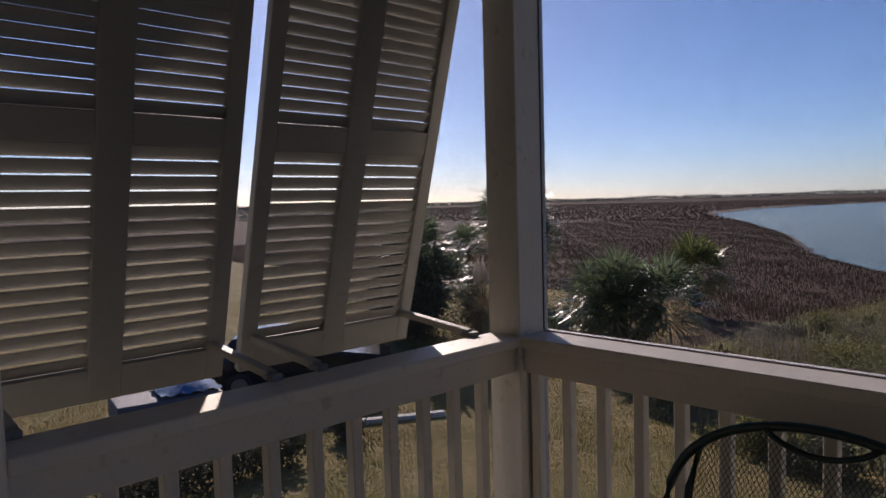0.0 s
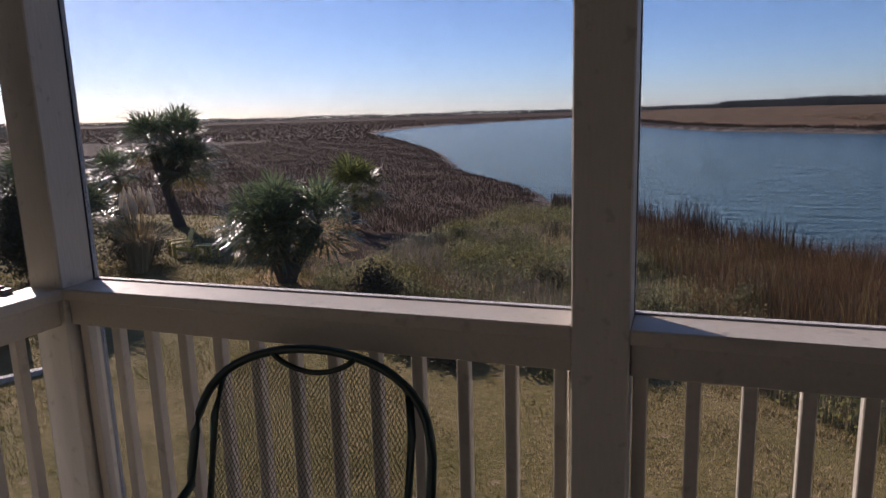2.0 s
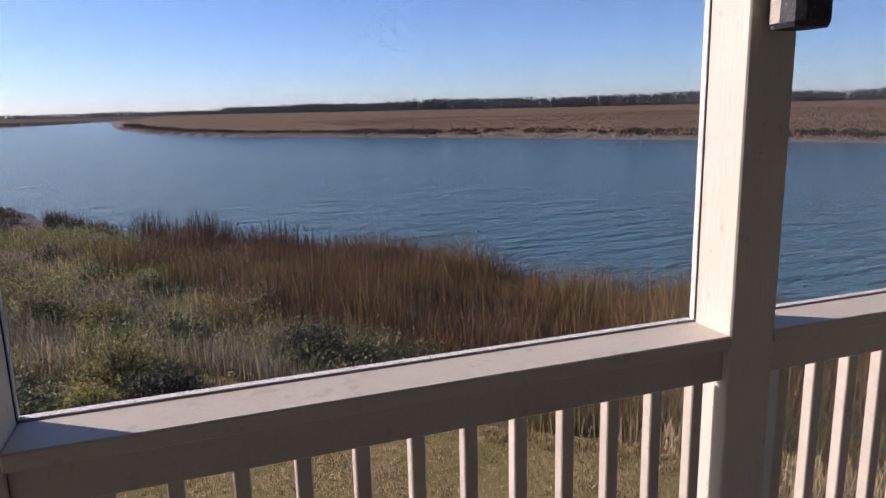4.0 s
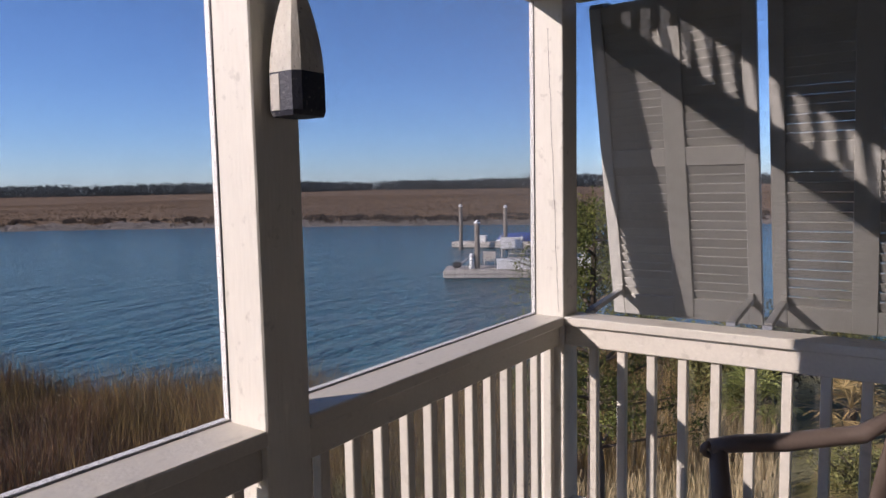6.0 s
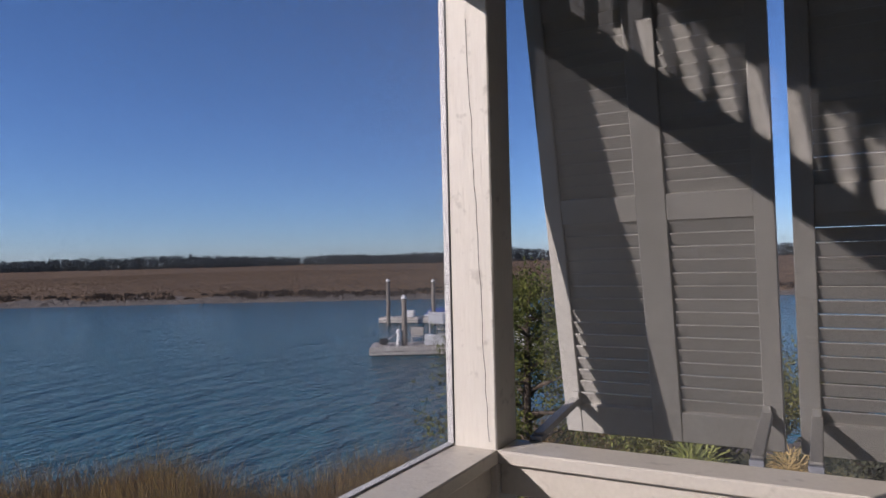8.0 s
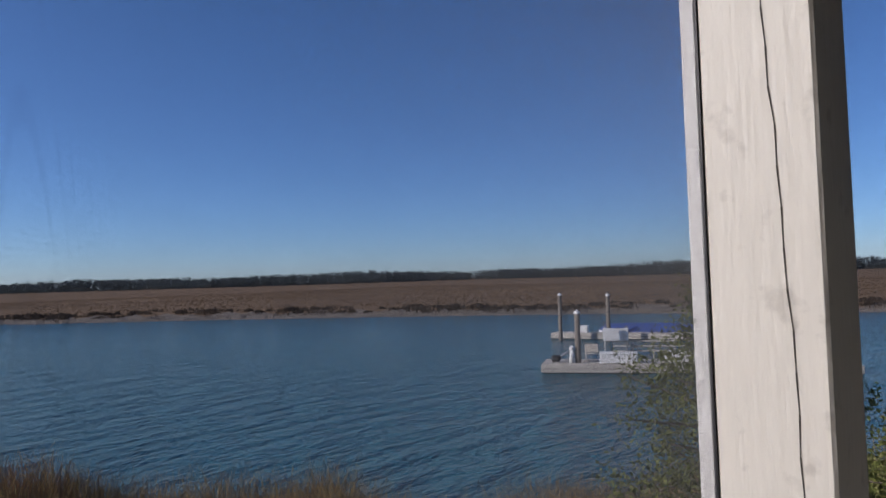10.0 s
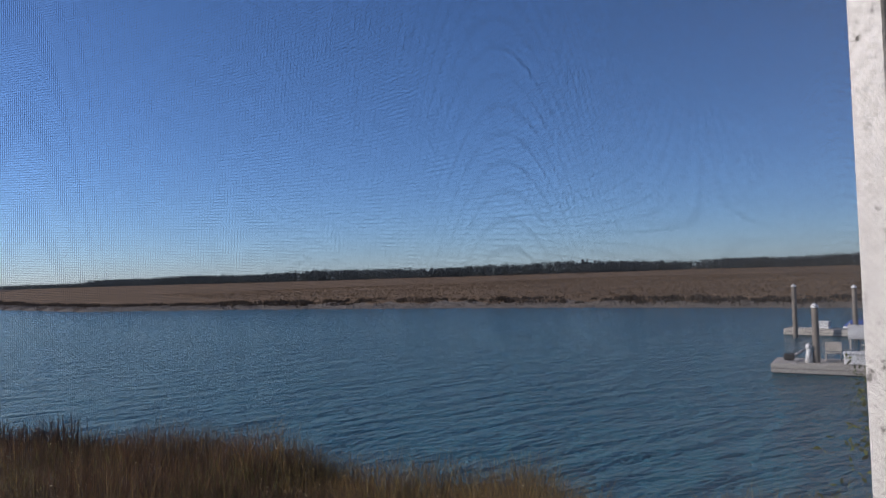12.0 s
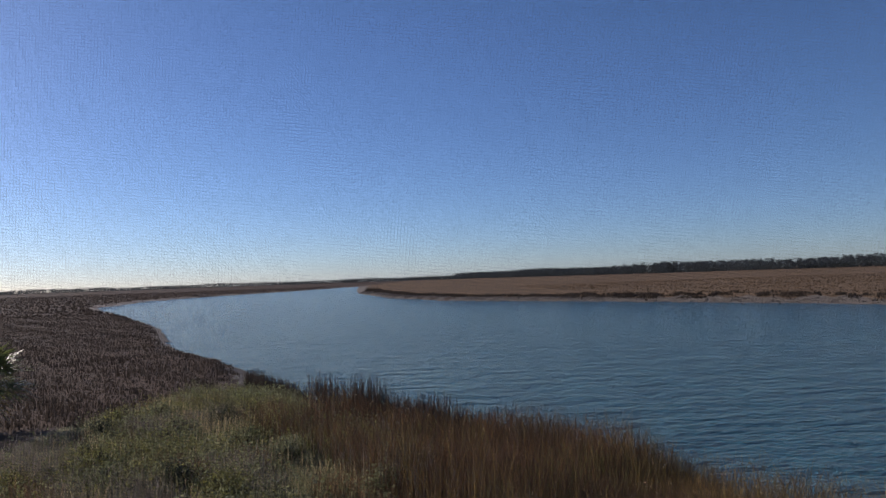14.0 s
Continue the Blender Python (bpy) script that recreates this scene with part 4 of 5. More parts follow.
# ---------------------------------------------------------------- far woods
def woods(name, line, n, tall, label, seed, per=44, grain=1.0):
    """A belt of rounded and pointed crowns along a line, of uneven height."""
    rnd = np.random.RandomState(seed)
    pts = np.array(line, float)
    seg = np.linalg.norm(np.diff(pts, axis=0), axis=1)
    cum = np.concatenate([[0], np.cumsum(seg)])
    t = rnd.rand(n) * cum[-1]
    i = np.clip(np.searchsorted(cum, t) - 1, 0, len(seg) - 1)
    f = ((t - cum[i]) / seg[i])[:, None]
    c = pts[i] * (1 - f) + pts[i + 1] * f + rnd.normal(size=(n, 2)) * tall * 1.2
    stand = 0.80 + 0.10 * np.sin(t * 0.013 + seed) + 0.07 * np.sin(t * 0.037 + 2 * seed) + 0.05 * np.sin(t * 0.11)
    h = tall * stand * (0.62 + 0.38 * rnd.rand(n) ** 0.7)
    u = rnd.rand(n, per)
    z = -3.4 + h[:, None] * u ** 0.8
    r = tall * (0.09 + 0.10 * rnd.rand(n))[:, None] * np.sqrt(np.clip(1.02 - u ** 3, 0.02, 1))
    px = c[:, :1] + rnd.normal(size=(n, per)) * r
    py = c[:, 1:] + rnd.normal(size=(n, per)) * r
    cc = np.stack([px, py, z], -1).reshape(-1, 3)
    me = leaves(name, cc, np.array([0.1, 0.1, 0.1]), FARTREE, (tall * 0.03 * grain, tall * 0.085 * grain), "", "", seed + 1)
    return tagged(new(name, me), label, "woods", kind="stuff")


def polar(az, d):
    return (3 + d * math.sin(radians(az)), d * math.cos(radians(az)))


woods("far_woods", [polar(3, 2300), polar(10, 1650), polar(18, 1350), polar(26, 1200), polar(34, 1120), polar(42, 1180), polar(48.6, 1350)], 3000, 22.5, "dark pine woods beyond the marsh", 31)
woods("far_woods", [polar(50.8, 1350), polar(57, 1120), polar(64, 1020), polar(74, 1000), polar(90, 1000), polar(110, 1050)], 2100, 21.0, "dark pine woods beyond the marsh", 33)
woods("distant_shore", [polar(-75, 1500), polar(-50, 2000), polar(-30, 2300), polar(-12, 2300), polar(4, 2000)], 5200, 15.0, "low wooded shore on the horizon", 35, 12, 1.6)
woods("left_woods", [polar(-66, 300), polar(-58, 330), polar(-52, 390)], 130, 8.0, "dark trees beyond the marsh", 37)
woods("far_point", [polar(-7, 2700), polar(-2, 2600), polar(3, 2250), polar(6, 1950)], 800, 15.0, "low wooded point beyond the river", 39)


# ---------------------------------------------------------------- palms, shrubs and trees
def fan(s, root, way, reach, blades_n, rnd, droop):
    """One palm leaf: a stalk and a fan of narrow drooping blades."""
    way = way.normalized()
    tip = root + way * reach * 0.45
    side = way.cross(Vector((0, 0, 1)))
    side = side.normalized() if side.length > 0.05 else Vector((1, 0, 0))
    s.strip(root, tip, side, 0.03)
    up = side.cross(way).normalized()
    for i in range(blades_n):
        a = (i / (blades_n - 1) - 0.5) * 3.5 + rnd.uniform(-0.08, 0.08)
        d = (way * math.cos(a) + side * math.sin(a) + up * rnd.uniform(0.0, 0.28)).normalized()
        ln = reach * (0.62 - 0.1 * abs(a) / 1.75) * rnd.uniform(0.85, 1.1)
        mid = tip + d * ln * 0.6
        end = tip + d * ln + Vector((0, 0, -droop * ln * rnd.uniform(0.3, 1.0)))
        w = d.cross(up).normalized() * 0.020 * reach
        s.add([tip, mid - w, mid + w, end], [(0, 2, 1), (1, 2, 3)])


def palm(base, heads, trunk_r, label, seed, leaf=PALMLEAF, n=34, reach=1.5, dry=4):
    """heads: crown centres over the base; each has its own trunk."""
    rnd = random.Random(seed)
    p = thing("palm_tree", pose(*base), label, "palm tree", "palms")
    for hi, (hx, hy, hz) in enumerate(heads):
        pts = [(0, 0, -0.1)] + [(hx * f, hy * f, hz * f) for f in (0.25, 0.5, 0.75, 0.97)]
        if hi and hz > 2.3:        # a side head branches off the first trunk
            q = Vector(heads[0]) * 0.55
            pts = [q.lerp(Vector((hx, hy, hz)), f) for f in (0, 0.25, 0.5, 0.75, 0.97)]
        t = Shape().tube(pts, [trunk_r * 1.35, trunk_r * 1.05, trunk_r, trunk_r * 1.05, trunk_r * 1.15], 9)
        k = int(hz / 0.09)
        for i in range(k):           # old leaf boots
            f = (i + 0.5) / k
            a = i * 2.4
            c = Vector(pts[0]).lerp(Vector((hx, hy, hz)), f)
            o = Vector((math.cos(a), math.sin(a), 0))
            t.add([c + o * trunk_r * 0.8 + Vector((0, 0, -0.05)), c + o * trunk_r * 1.7 + Vector((0, 0, 0.12)), c + o * trunk_r * 0.8 + Vector((-o.y, o.x, 0)) * 0.06, c + o * trunk_r * 0.8 - Vector((-o.y, o.x, 0)) * 0.06], [(0, 1, 2), (0, 3, 1), (2, 1, 3)])
        part("trunk", t, BARK, p)
        s, dr = Shape(), Shape()
        for i in range(n):
            a = i * 2.39996 + rnd.uniform(-0.3, 0.3)
            e = 1.35 - 1.9 * (i / n) ** 0.85 + rnd.uniform(-0.12, 0.12)
            way = Vector((math.cos(a) * math.cos(e), math.sin(a) * math.cos(e), math.sin(e)))
            fan(s, Vector((hx, hy, hz)), way, reach * rnd.uniform(0.85, 1.1), 15, rnd, 0.28)
        for i in range(dry):
            a = rnd.uniform(0, 6.28)
            fan(dr, Vector((hx, hy, hz - 0.1)), Vector((math.cos(a) * 0.6, math.sin(a) * 0.6, -0.8)), reach * 0.8, 11, rnd, 0.3)
        part("crown", s, leaf, p, "stiff glossy fan leaves")
        if dry:
            part("dead_frond_skirt", dr, PALMDRY, p, "hanging dry brown leaves")
    return p


palm((-8.75, 15.0, LAND), [(-0.1, 0, 1.85), (-1.15, 0.3, 1.5), (0.95, 0.35, 1.65), (0.0, -0.4, 1.3)], 0.17, "bushy dark green palm with shining leaves on the lawn", 41, reach=1.5, n=40)
palm((-12.0, 26.0, LAND), [(0.0, 0.0, 1.25)], 0.17, "small yellow-green palm on a short trunk", 42, PALMMID, n=50, reach=1.95, dry=2)
palm((-19.3, 23.2, LAND), [(-1.15, -0.05, 3.7), (0.25, 0.3, 3.75), (0.5, 0.2, 2.6)], 0.22, "tall dark palm with several heads", 43, reach=1.8, n=46)
palm((-16.6, 14.2, LAND), [(0.0, 0.0, 2.7), (-0.9, 0.5, 1.7), (0.7, 0.3, 1.6)], 0.2, "dense dark palm clump beside the corner post", 44, reach=1.9, n=46, dry=0)
palm((-24.5, 25.0, LAND), [(0.0, 0.0, 2.2)], 0.18, "dark palm at the lawn's far edge", 45, reach=1.5, n=34)
palm((16.4, 1.3, -3.15), [(0, 0, 0.45)], 0.10, "low green dwarf palmetto in dry grass", 46, PALMGOLD, n=22, reach=1.0, dry=0)
palm((17.3, -0.3, -3.15), [(0, 0, 0.35)], 0.10, "low yellowing dwarf palmetto in dry grass", 47, PALMDRY, n=18, reach=0.9, dry=0)


def shrub(base, r, h, mat, label, seed, n=1500, size=(0.03, 0.07)):
    rnd = random.Random(seed)
    s = thing("shrub", pose(*base), label, "shrub", "shrubs")
    st = Shape()
    ends = []
    for i in range(18):
        a, e = rnd.uniform(0, 6.28), rnd.uniform(0.35, 1.0)
        d = Vector((math.cos(a) * r * (1.1 - e) * 1.2, math.sin(a) * r * (1.1 - e) * 1.2, h * e * rnd.uniform(0.6, 1.0)))
        st.tube([(0, 0, -0.1), d * 0.5 + Vector((0, 0, 0.1 * h)), d], [0.03, 0.018, 0.006], 5)
        ends += [d * f for f in (0.45, 0.65, 0.85, 1.0)]
    part("branch_frame", st, BARK, s)
    ix = np.random.RandomState(seed).randint(0, len(ends), n)
    c = np.array([tuple(e) for e in ends])[ix]
    me = leaves("foliage", c, np.array([r * 0.17, r * 0.17, h * 0.11]), mat, size, "", "", seed)
    part("foliage", me, mat, s)


shrub((-5.3, 13.6, LAND), 1.05, 0.95, DARKLEAF, "dark twiggy shrub at the lawn's edge", 51, 3200, (0.02, 0.06))
shrub((-15.2, 16.0, LAND), 1.1, 1.9, DARKLEAF, "dark evergreen shrub under the palms", 52, 5000)
shrub((-16.3, 13.4, LAND), 1.6, 3.4, DARKLEAF, "tall dark evergreen shrub beside the palms", 53, 15000, (0.04, 0.09))
shrub((-9.4, 5.9, LAND), 0.45, 0.5, DARKLEAF, "small dark shrub on the lawn", 54, 900)
shrub((4.2, 12.2, -3.4), 0.8, 0.9, DARKLEAF, "dark bush among the reeds", 55, 2400, (0.02, 0.05))
shrub((-1.8, 11.8, -3.3), 0.7, 0.6, DARKLEAF, "low dark bush in the scrub", 56, 1600, (0.02, 0.05))
shrub((19.5, -1.8, -3.2), 1.2, 1.2, DARKLEAF, "dark bush behind the palmettos", 57, 2600)
for i, (bx, by, rr, hh) in enumerate(((17.6, 2.2, 1.3, 2.1), (20.3, 1.2, 1.5, 2.3), (23.5, 0.2, 1.6, 2.4), (26.5, -1.6, 1.7, 2.5))):
    shrub((bx, by, -3.3), rr, hh, (OLIVE, DARKLEAF)[i % 2], ("olive twiggy bush on the river bank", "dark evergreen bush on the river bank")[i % 2], 60 + i, 5200, (0.03, 0.075))
shrub((14.6, -0.6, -3.2), 0.8, 0.7, OLIVE, "olive weedy bush under the shutters", 58, 2200, (0.02, 0.05))


rb = random.Random(77)
BUSHES = []
while len(BUSHES) < 26:
    bx, by = rb.uniform(-7.5, 7.0), rb.uniform(9.5, 27.0)
    ax, ay = np.array([bx]), np.array([by])
    if scrubby(ax, ay, np.array([0.5]))[0] and all((bx - q[0]) ** 2 + (by - q[1]) ** 2 > 1.5 for q in BUSHES):
        BUSHES.append((bx, by, float(height(ax, ay)[0])))
for i, q in enumerate(BUSHES):
    rr = rb.uniform(0.55, 1.05)
    shrub(q, rr, rr * rb.uniform(0.75, 1.1), (SAGE, OLIVE, SAGE, DARKLEAF)[i % 4], ("sage-green rounded bush in the scrub", "olive-yellow weedy bush in the scrub", "grey-green rounded bush in the scrub", "dark low bush in the scrub")[i % 4], 100 + i, 1700, (0.02, 0.05))

for i, (bx, by, rr, hh) in enumerate(((-3.4, 10.6, 0.9, 0.8), (-2.1, 10.1, 0.8, 0.65), (-0.9, 10.4, 0.9, 0.8), (0.3, 10.0, 0.75, 0.6), (1.3, 10.5, 0.8, 0.7), (-1.4, 11.6, 0.9, 0.95), (0.6, 11.5, 0.9, 0.9))):
    shrub((bx, by, -3.2), rr, hh, (OLIVE, DARKLEAF, SAGE)[i % 3], ("olive weedy bush at the lawn's edge", "dark twiggy bush at the lawn's edge", "sage-green bush at the lawn's edge")[i % 3], 140 + i, 2600, (0.02, 0.055))


def cedar(base, h, r, label, seed):
    rnd = random.Random(seed)
    t = thing("cedar_tree", pose(*base), label, "cedar tree")
    part("trunk", Shape().tube([(0, 0, -0.2), (0.04, 0, h * 0.35), (-0.03, 0.03, h * 0.7), (0, 0, h * 0.97)], [0.13, 0.10, 0.05, 0.012], 8), BARK, t)
    cs = []
    for i in range(96):
        f = 0.40 + 0.58 * (i / 96)
        a = i * 2.4 + rnd.uniform(-0.4, 0.4)
        ln = r * (1.12 - f) ** 0.6 * rnd.choice((0.4, 0.65, 0.9, 1.15, 1.5))
        z = h * f
        tip = Vector((math.cos(a) * ln, math.sin(a) * ln, z + ln * rnd.uniform(0.15, 0.6)))
        root = Vector((0, 0, z))
        if i % 2 == 0:
            part("limb", Shape().tube([root, root.lerp(tip, 0.5), tip], [0.022, 0.014, 0.005], 5), BARK, t)
        cs += [root.lerp(tip, g) + Vector((0, 0, 0.03)) for g in (0.55, 0.7, 0.82, 0.92, 1.0, 1.0)]
    ix = np.random.RandomState(seed).randint(0, len(cs), 30000)
    c = np.array([tuple(v) for v in cs])[ix]
    part("foliage", leaves("foliage", c, np.array([0.075, 0.075, 0.085]), CEDARLEAF, (0.010, 0.028), "", "", seed), CEDARLEAF, t, "fine yellow-green scaly sprays")


cedar((9.35, 1.55, -3.2), 4.5, 1.15, "yellow-green cedar tree beside the corner post", 61)


def pampas():
    rnd = random.Random(7)
    p = thing("pampas_grass", pose(-14.1, 15.1, LAND), "clump of pampas grass with pale plumes", "pampas grass")
    s = Shape()
    for i in range(420):
        a, o = rnd.uniform(0, 6.28), rnd.uniform(0.2, 1.0)
        r = Vector((math.cos(a), math.sin(a), 0))
        b0 = r * 0.25 * o
        s.strip(b0, b0 + r * 0.35 * o + Vector((0, 0, 1.1)), (-r.y, r.x, 0), 0.03)
        s.strip(b0 + r * 0.35 * o + Vector((0, 0, 1.1)), b0 + r * (0.9 * o) + Vector((0, 0, rnd.uniform(0.8, 1.5))), (-r.y, r.x, 0), 0.02)
    part("leaf_tuft", s, STRAW, p)
    for i in range(14):
        a, o = rnd.uniform(0, 6.28), rnd.uniform(0.1, 0.5)
        top = Vector((math.cos(a) * o * 1.2, math.sin(a) * o * 1.2, rnd.uniform(1.9, 2.35)))
        st = Shape().tube([(top.x * 0.4, top.y * 0.4, 0), top], 0.012, 5)
        part("stalk", st, STRAW, p)
        pts = [top + Vector((0, 0, -0.25 + 0.11 * k)) for k in range(7)]
        part("plume", Shape().tube(pts, [0.02, 0.06, 0.085, 0.085, 0.07, 0.045, 0.01], 7), PLUME, p, "", True)


pampas()


# ---------------------------------------------------------------- yard things
def adirondack(m, label):
    c = thing("adirondack_chair", m, label, "garden chair", "yellow garden chairs")
    for i in range(5):
        x = -0.22 + i * 0.11
        part("back_slat", Shape().soft((x - 0.048, 0, 0), (x + 0.048, 0.02, 0.78 - 0.35 * abs(x)), 0.004, pose(0, 0.18, 0.25, rx=-22)), YELLOW, c)
    for i in range(5):
        part("seat_slat", Shape().soft((-0.26, -0.34 + i * 0.10, 0.0), (0.26, -0.25 + i * 0.10, 0.02), 0.003, pose(0, 0, 0.32, rx=-10)), YELLOW, c)
    for s in (-1, 1):
        part("arm", Shape().soft((s * 0.33 - 0.07, -0.42, 0.52), (s * 0.33 + 0.07, 0.28, 0.545), 0.004), YELLOW, c)
        part("front_leg", Shape().soft((s * 0.31 - 0.02, -0.36, 0), (s * 0.31 + 0.02, -0.25, 0.52), 0.004), YELLOW, c)
        part("back_leg", Shape().soft((s * 0.28 - 0.015, -0.36, 0.0), (s * 0.28 + 0.015, 0.62, 0.09), 0.004, pose(0, 0, 0.22, rx=-16)), YELLOW, c)


adirondack(pose(-14.6, 17.6, LAND, rz=-35), "yellow wooden adirondack chair under the palms")
adirondack(pose(-12.2, 17.9, LAND, rz=30), "yellow wooden adirondack chair beside a small table")
tb = thing("garden_table", pose(-13.4, 17.5, LAND), "small pale yellow wooden side table", "table")
part("tabletop", Shape().soft((-0.32, -0.25, 0.42), (0.32, 0.25, 0.46), 0.005), YELLOW, tb)
for sx in (-1, 1):
    for sy in (-1, 1):
        part("leg", Shape().soft((sx * 0.27 - 0.03, sy * 0.2 - 0.03, 0), (sx * 0.27 + 0.03, sy * 0.2 + 0.03, 0.42), 0.004), YELLOW, tb)


def car(m, label):
    c = thing("car", m, label, "car")
    L, W = 4.5, 1.8
    prof = [(-2.22, 0.35), (-2.25, 0.75), (-2.15, 0.98), (-1.9, 1.02), (-1.55, 1.45), (-0.9, 1.56), (0.25, 1.55), (0.95, 1.08), (1.95, 0.95), (2.22, 0.78), (2.25, 0.4), (2.1, 0.28), (-2.1, 0.28)]
    k = len(prof)
    vs, fs = [], []
    for yy, f in ((-W / 2, 0.92), (-W / 2 * 0.94, 1), (W / 2 * 0.94, 1), (W / 2, 0.92)):
        for px, pz in prof:
            inw = 0.16 if pz > 1.1 else 0
            vs.append((px * (0.98 if abs(yy) == W / 2 else 1), yy * (1 - inw), 0.28 + (pz - 0.28) * f))
    for r in range(3):
        fs += [(r * k + i, r * k + (i + 1) % k, (r + 1) * k + (i + 1) % k, (r + 1) * k + i) for i in range(k)]
    fs += [tuple(range(k))[::-1], tuple(3 * k + i for i in range(k))]
    body = part("body", Shape().add(vs, fs), CARPAINT, c, "glossy black body")
    for s in (-1, 1):
        part("side_window", Shape().add([(-1.5, s * 0.80, 1.08), (0.75, s * 0.80, 1.08), (0.2, s * 0.74, 1.45), (-1.25, s * 0.74, 1.45)], [(0, 1, 2, 3)]).tube([(-0.35, s * 0.80, 1.08), (-0.35, s * 0.75, 1.45)], 0.03, 5), CARGLASS, c)
        for xw in (-1.38, 1.4):
            wh = part("wheel", Shape().tube([(xw, s * 0.70, 0.33), (xw, s * 0.92, 0.33)], 0.33, 18), DARKTHING, c)
            part("rim", Shape().tube([(xw, s * 0.90, 0.33), (xw, s * 0.928, 0.33)], 0.21, 14), RIM, wh)
    part("windscreen", Shape().add([(0.98, -0.72, 1.09), (0.98, 0.72, 1.09), (0.32, 0.64, 1.54), (0.32, -0.64, 1.54)], [(0, 1, 2, 3)]), CARGLASS, c)
    part("rear_window", Shape().add([(-1.93, -0.70, 1.05), (-1.93, 0.70, 1.05), (-1.58, 0.62, 1.44), (-1.58, -0.62, 1.44)], [(3, 2, 1, 0)]), CARGLASS, c)


car(pose(-13.3, 7.4, LAND, rz=52), "black car parked on the lawn's edge")
for i, (a, b) in enumerate((((-11.0, 4.2), (-10.0, 6.4)), ((-9.95, 6.5), (-9.0, 8.2)))):
    d = Vector((b[0] - a[0], b[1] - a[1], 0))
    solo("kerb", Shape().soft((0, -0.09, -0.1), (d.length, 0.09, 0.10), 0.01, pose(a[0], a[1], LAND, rz=math.degrees(math.atan2(d.y, d.x)))), CONCRETE, "pale concrete kerb in the grass", "kerb", "kerbs")
hd = thing("hedge", pose(-9.2, 3.0, LAND), "low clipped dark hedge", "hedge")
hs = Shape()
for i in range(14):
    hs.tube([(-1.6 + i * 0.24, 0, -0.1), (-1.6 + i * 0.24 + 0.05, 0.05, 0.4)], 0.015, 5)
part("stem_frame", hs, BARK, hd)
rh = np.random.RandomState(3)
hc = np.stack([rh.uniform(-1.7, 1.7, 5200), rh.uniform(-0.35, 0.35, 5200), rh.uniform(0.08, 0.52, 5200)], -1)
part("foliage", leaves("foliage", hc, np.array([0.04, 0.04, 0.03]), DARKLEAF, (0.03, 0.06), "", "", 3), DARKLEAF, hd)
hd.matrix_basis = pose(-9.2, 3.0, LAND, rz=88)
ut = thing("utility_trailer", pose(-12.4, 3.6, LAND, rz=80), "grey box trailer with a blue tarp over its load", "trailer")
part("box", Shape().soft((-1.0, -0.6, 0.45), (1.0, 0.6, 0.85), 0.02), TRAILERPAINT, ut)
ts = Shape()
folds = [(-0.2 + i * 0.1, -0.55 + j * 0.138, 0.915 + 0.20 * math.sin(i / 12 * math.pi) * math.sin(j / 8 * math.pi) + 0.03 * math.sin(i * 2.1 + j * 1.7)) for i in range(13) for j in range(9)]
ts.add(folds, [(i * 9 + j, i * 9 + 9 + j, i * 9 + 10 + j, i * 9 + j + 1) for i in range(12) for j in range(8)])
part("tarp", ts, TARP, ut, "crumpled bright blue tarp", True)
for s in (-1, 1):
    part("wheel", Shape().tube([(0, s * 0.62, 0.3), (0, s * 0.8, 0.3)], 0.3, 16), DARKTHING, ut)
part("drawbar", Shape().soft((1.0, -0.04, 0.45), (2.0, 0.04, 0.53), 0.01), GREYBOX, ut)
part("jockey_stand", Shape().soft((1.85, -0.03, 0.0), (1.91, 0.03, 0.45), 0.01), GREYBOX, ut)
wf = thing("white_fence", pose(21.5, -4.2, -3.2, rz=80), "white board fence panel beyond the palmettos", "fence")
for i in range(9):
    part("board", Shape().soft((-1.5, -0.015, 0.15 + i * 0.17), (1.5, 0.015, 0.29 + i * 0.17), 0.004), DOCKWHITE, wf)
for x in (-1.5, 0, 1.5):
    part("fence_post", Shape().soft((x - 0.06, 0.015, -0.2), (x + 0.06, 0.13, 1.75), 0.006), DOCKWHITE, wf)

# ---------------------------------------------------------------- floating dock
DK = math.degrees(math.atan2(17.92 - 23.53, 41.16 - 38.02))


def float_dock(m, length, width, label):
    d = thing("floating_dock", m, label, "floating dock", "floating docks")
    part("hull", Shape().soft((0, 0.05, -0.25), (length, width - 0.05, 0.28), 0.02), DARKTHING, d, "dark floats under the deck")
    for zz in (0.05, 0.28):
        part("fender_board", Shape().soft((-0.05, -0.04, zz), (length, 0.04, zz + 0.2), 0.01), DOCKWOOD, d)
        part("end_board", Shape().soft((-0.09, 0.0, zz), (-0.05, width, zz + 0.2), 0.01), DOCKWOOD, d)
    pl = Shape().soft((0, 0, 0.48), (0.27, width, 0.53), 0.006).data("plank", DOCKWOOD)
    for i in range(int(length / 0.29)):
        shared("plank", pl, d, pose(i * 0.29, 0, 0))
    return d


fd = pose(38.02, 23.53, SEA, rz=DK)
float_dock(fd, 17.0, 2.6, "weathered grey timber floating dock on the river")
bdk = pose(56.6, 35.5, SEA, rz=-72)
float_dock(bdk, 22.0, 1.6, "narrow grey floating dock behind a covered boat")


def pile(x, y, top, label):
    p = thing("mooring_pile", pose(x, y, SEA), label, "piling", "dock pilings")
    part("shaft", Shape().tube([(0, 0, -1.5), (0, 0, 0.9), (0.02, 0, top - SEA - 0.25)], [0.19, 0.18, 0.16], 12), PILEWOOD, p, "", True)
    part("cap", Shape().tube([(0.02, 0, top - SEA - 0.25), (0.02, 0, top - SEA - 0.16), (0.02, 0, top - SEA)], [0.19, 0.18, 0.02], 12), DOCKWHITE, p, "white conical cap")


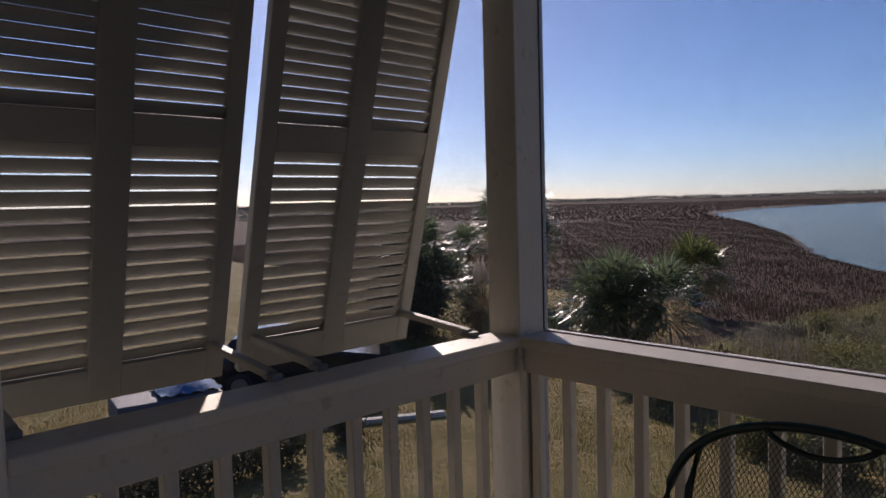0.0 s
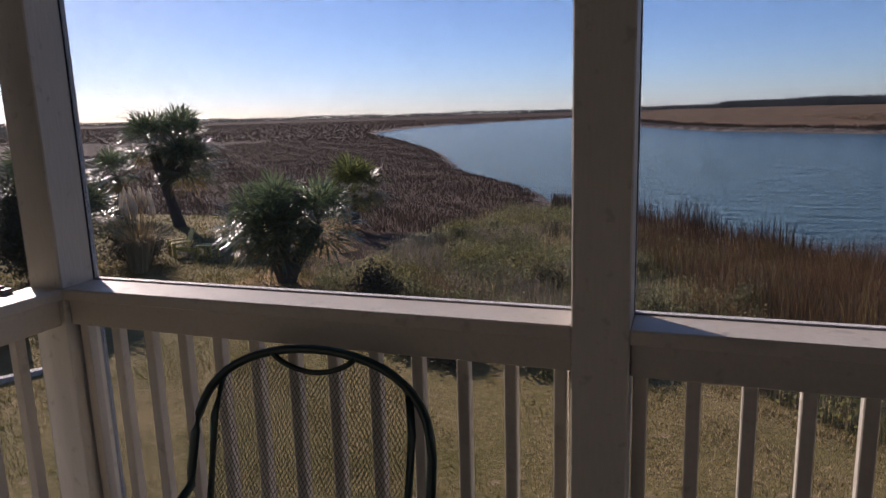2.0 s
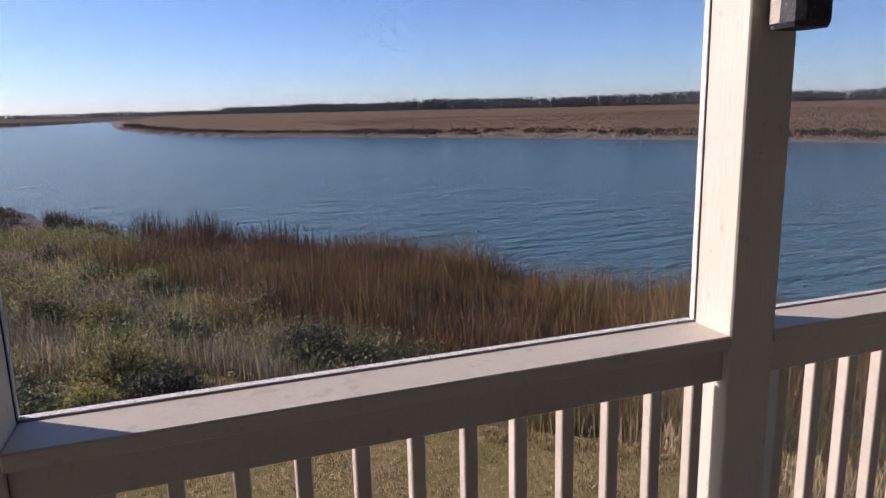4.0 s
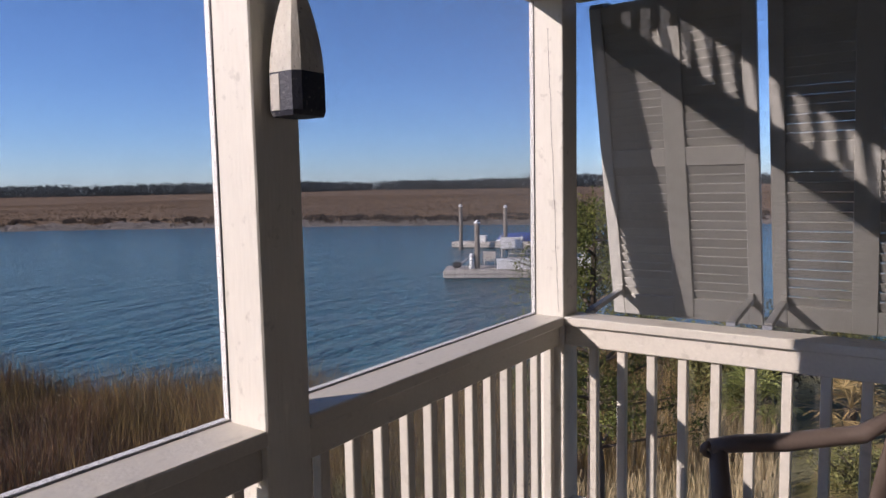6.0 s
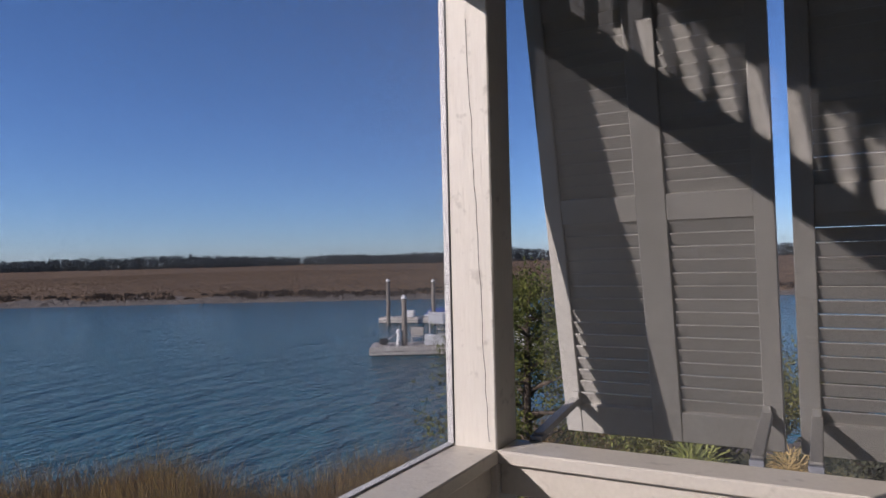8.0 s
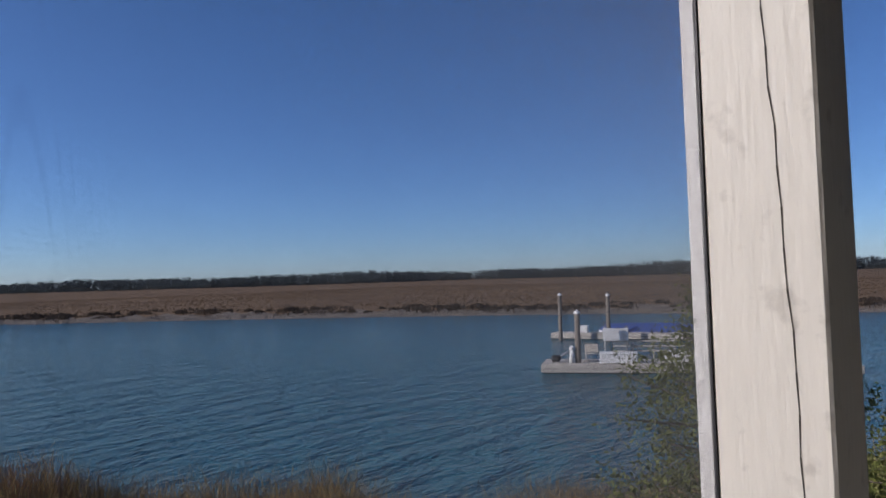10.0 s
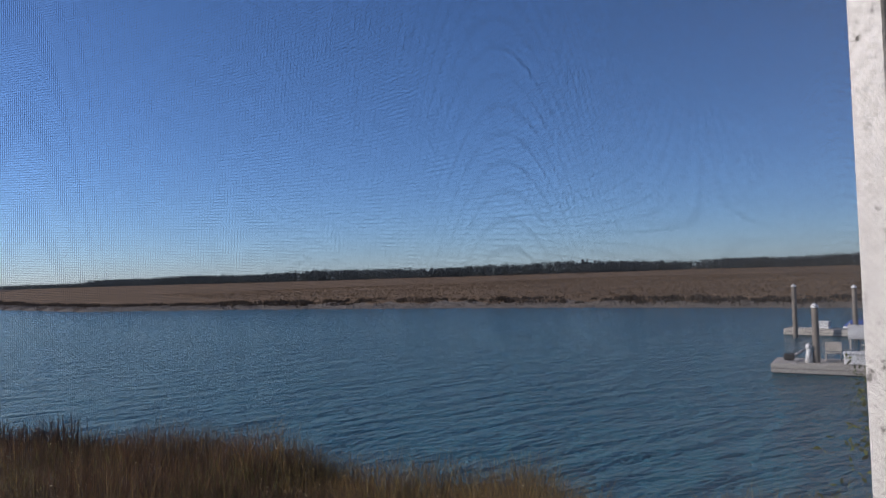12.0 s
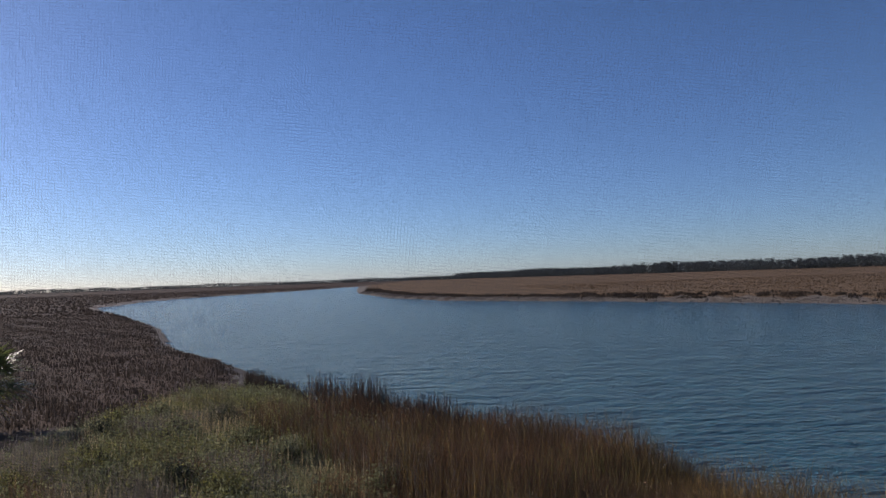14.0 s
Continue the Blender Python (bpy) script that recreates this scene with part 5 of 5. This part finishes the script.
pile(39.75, 22.15, -0.62, "weathered timber mooring pile with a white cap")
pile(55.2, 33.6, -0.10, "weathered timber mooring pile with a white cap")
pile(56.4, 29.6, -0.20, "weathered timber mooring pile with a white cap")
pile(59.5, 16.2, 0.25, "weathered timber mooring pile with a white cap")


def on_dock(x, y, z=0.53):
    return fd @ Matrix.Translation((x, y, z))


pd = thing("power_pedestal", on_dock(1.7, 0.7), "white dock power pedestal with a rounded head", "power pedestal")
part("post", Shape().tube([(0, 0, 0), (0, 0, 0.55), (0, 0, 0.75)], [0.2, 0.14, 0.12], 10), DOCKWHITE, pd, "", True)
part("head", Shape().tube([(0, 0, 0.75), (0, 0, 0.8), (0, 0, 0.95), (0, 0, 1.02)], [0.12, 0.17, 0.15, 0.05], 10), DOCKWHITE, pd, "", True)
pd2 = thing("power_pedestal", on_dock(8.8, 0.5), "white dock power pedestal with a rounded head", "power pedestal")
part("post", Shape().tube([(0, 0, 0), (0, 0, 0.55), (0, 0, 0.75)], [0.2, 0.14, 0.12], 10), DOCKWHITE, pd2, "", True)
part("head", Shape().tube([(0, 0, 0.75), (0, 0, 0.8), (0, 0, 0.95)], [0.12, 0.17, 0.05], 10), DOCKWHITE, pd2, "", True)
om = thing("outboard_motor", on_dock(0.7, 1.1), "dark outboard motor tilted on the dock", "outboard motor")
part("cowl", Shape().soft((-0.25, -0.2, 0.05), (0.3, 0.2, 0.42), 0.08), DARKTHING, om)
part("shaft", Shape().tube([(0.2, 0, 0.25), (0.9, 0, 0.75)], [0.08, 0.05], 8), GREYBOX, om, "", True)
for i, (x0, ln, hh, lab) in enumerate(((3.3, 2.1, 0.62, "white fibreglass dock storage box"), (7.0, 2.6, 0.55, "long white fibreglass dock storage box"))):
    bxx = thing("dock_box", on_dock(x0, 0.4 + 0.9 * i), lab, "storage box", "dock boxes")
    part("body", Shape().soft((0, 0, 0), (ln, 0.75, hh * 0.8), 0.04), DOCKWHITE, bxx)
    part("lid", Shape().soft((-0.03, -0.03, hh * 0.8), (ln + 0.03, 0.78, hh), 0.03), DOCKWHITE, bxx)
bn = thing("dock_bench", on_dock(2.4, 1.4), "grey wooden bench on the dock", "bench")
part("seat", Shape().soft((0, 0, 0.42), (0.8, 0.45, 0.47), 0.01), DOCKWOOD, bn)
part("backrest", Shape().soft((0, 0.43, 0.5), (0.8, 0.48, 1.0), 0.01), DOCKWOOD, bn)
for x in (0.03, 0.72):
    part("leg", Shape().soft((x, 0, 0), (x + 0.05, 0.48, 0.42), 0.005), DOCKWOOD, bn)
sg = thing("notice_board", on_dock(3.5, 2.2), "white notice board on two posts", "sign")
part("panel", Shape().soft((0, 0, 1.15), (1.5, 0.06, 1.9), 0.01), DOCKWHITE, sg)
for x in (0.05, 1.37):
    part("sign_post", Shape().soft((x, 0.06, 0), (x + 0.08, 0.14, 2.0), 0.005), DOCKWOOD, sg)
dr = thing("dock_railing", on_dock(4.0, 2.5), "grey timber handrail along the dock", "railing")
for i in range(6):
    part("rail_post", Shape().soft((i * 1.2, 0, 0), (i * 1.2 + 0.09, 0.09, 1.1), 0.005), DOCKWOOD, dr)
for z in (0.45, 0.75, 1.05):
    part("rail", Shape().soft((0, -0.03, z), (6.1, 0.0, z + 0.09), 0.005), DOCKWOOD, dr)
bt = thing("covered_boat", bdk @ Matrix.Translation((3.6, 3.0, 0)), "long white boat under a blue cover", "boat")
hull = [(0, 0, 0.6), (0.6, 0.75, 0.55), (2.5, 1.05, 0.5), (7.0, 1.05, 0.5), (8.2, 0.9, 0.5)]
bs = Shape()
vs = [(x, s * w * k, z if k == 1 else -0.2) for x, w, z in hull for s, k in ((1, 1), (1, 0.55), (-1, 0.55), (-1, 1))]
bs.add(vs, [(4 * i + j, 4 * i + j + 1, 4 * i + 5 + j, 4 * i + 4 + j) for i in range(4) for j in range(3)] + [(16, 17, 18, 19)])
part("hull", bs, DOCKWHITE, bt)
cv = Shape()
for i in range(4):
    (x0, w0, z0), (x1, w1, z1) = hull[i], hull[i + 1]
    r0, r1 = z0 + 0.75 * min(1, w0), z1 + 0.75 * min(1, w1)
    cv.add([(x0, w0 + 0.03, z0), (x1, w1 + 0.03, z1), (x1, 0, r1), (x0, 0, r0), (x0, -w0 - 0.03, z0), (x1, -w1 - 0.03, z1)], [(0, 1, 2, 3), (3, 2, 5, 4)])
cv.add([(8.2, 0.93, 0.5), (8.2, 0, 1.2), (8.2, -0.93, 0.5)], [(0, 1, 2)])
part("cover", cv, BOATBLUE, bt, "blue canvas boat cover")
wb = thing("dock_box", bdk @ Matrix.Translation((2.4, 0.5, 0.53)), "small white dock box on the narrow dock", "storage box", "dock boxes")
part("body", Shape().soft((0, 0, 0), (0.75, 0.6, 0.5), 0.04), DOCKWHITE, wb)
part("lid", Shape().soft((-0.03, -0.03, 0.5), (0.78, 0.63, 0.6), 0.03), DOCKWHITE, wb)
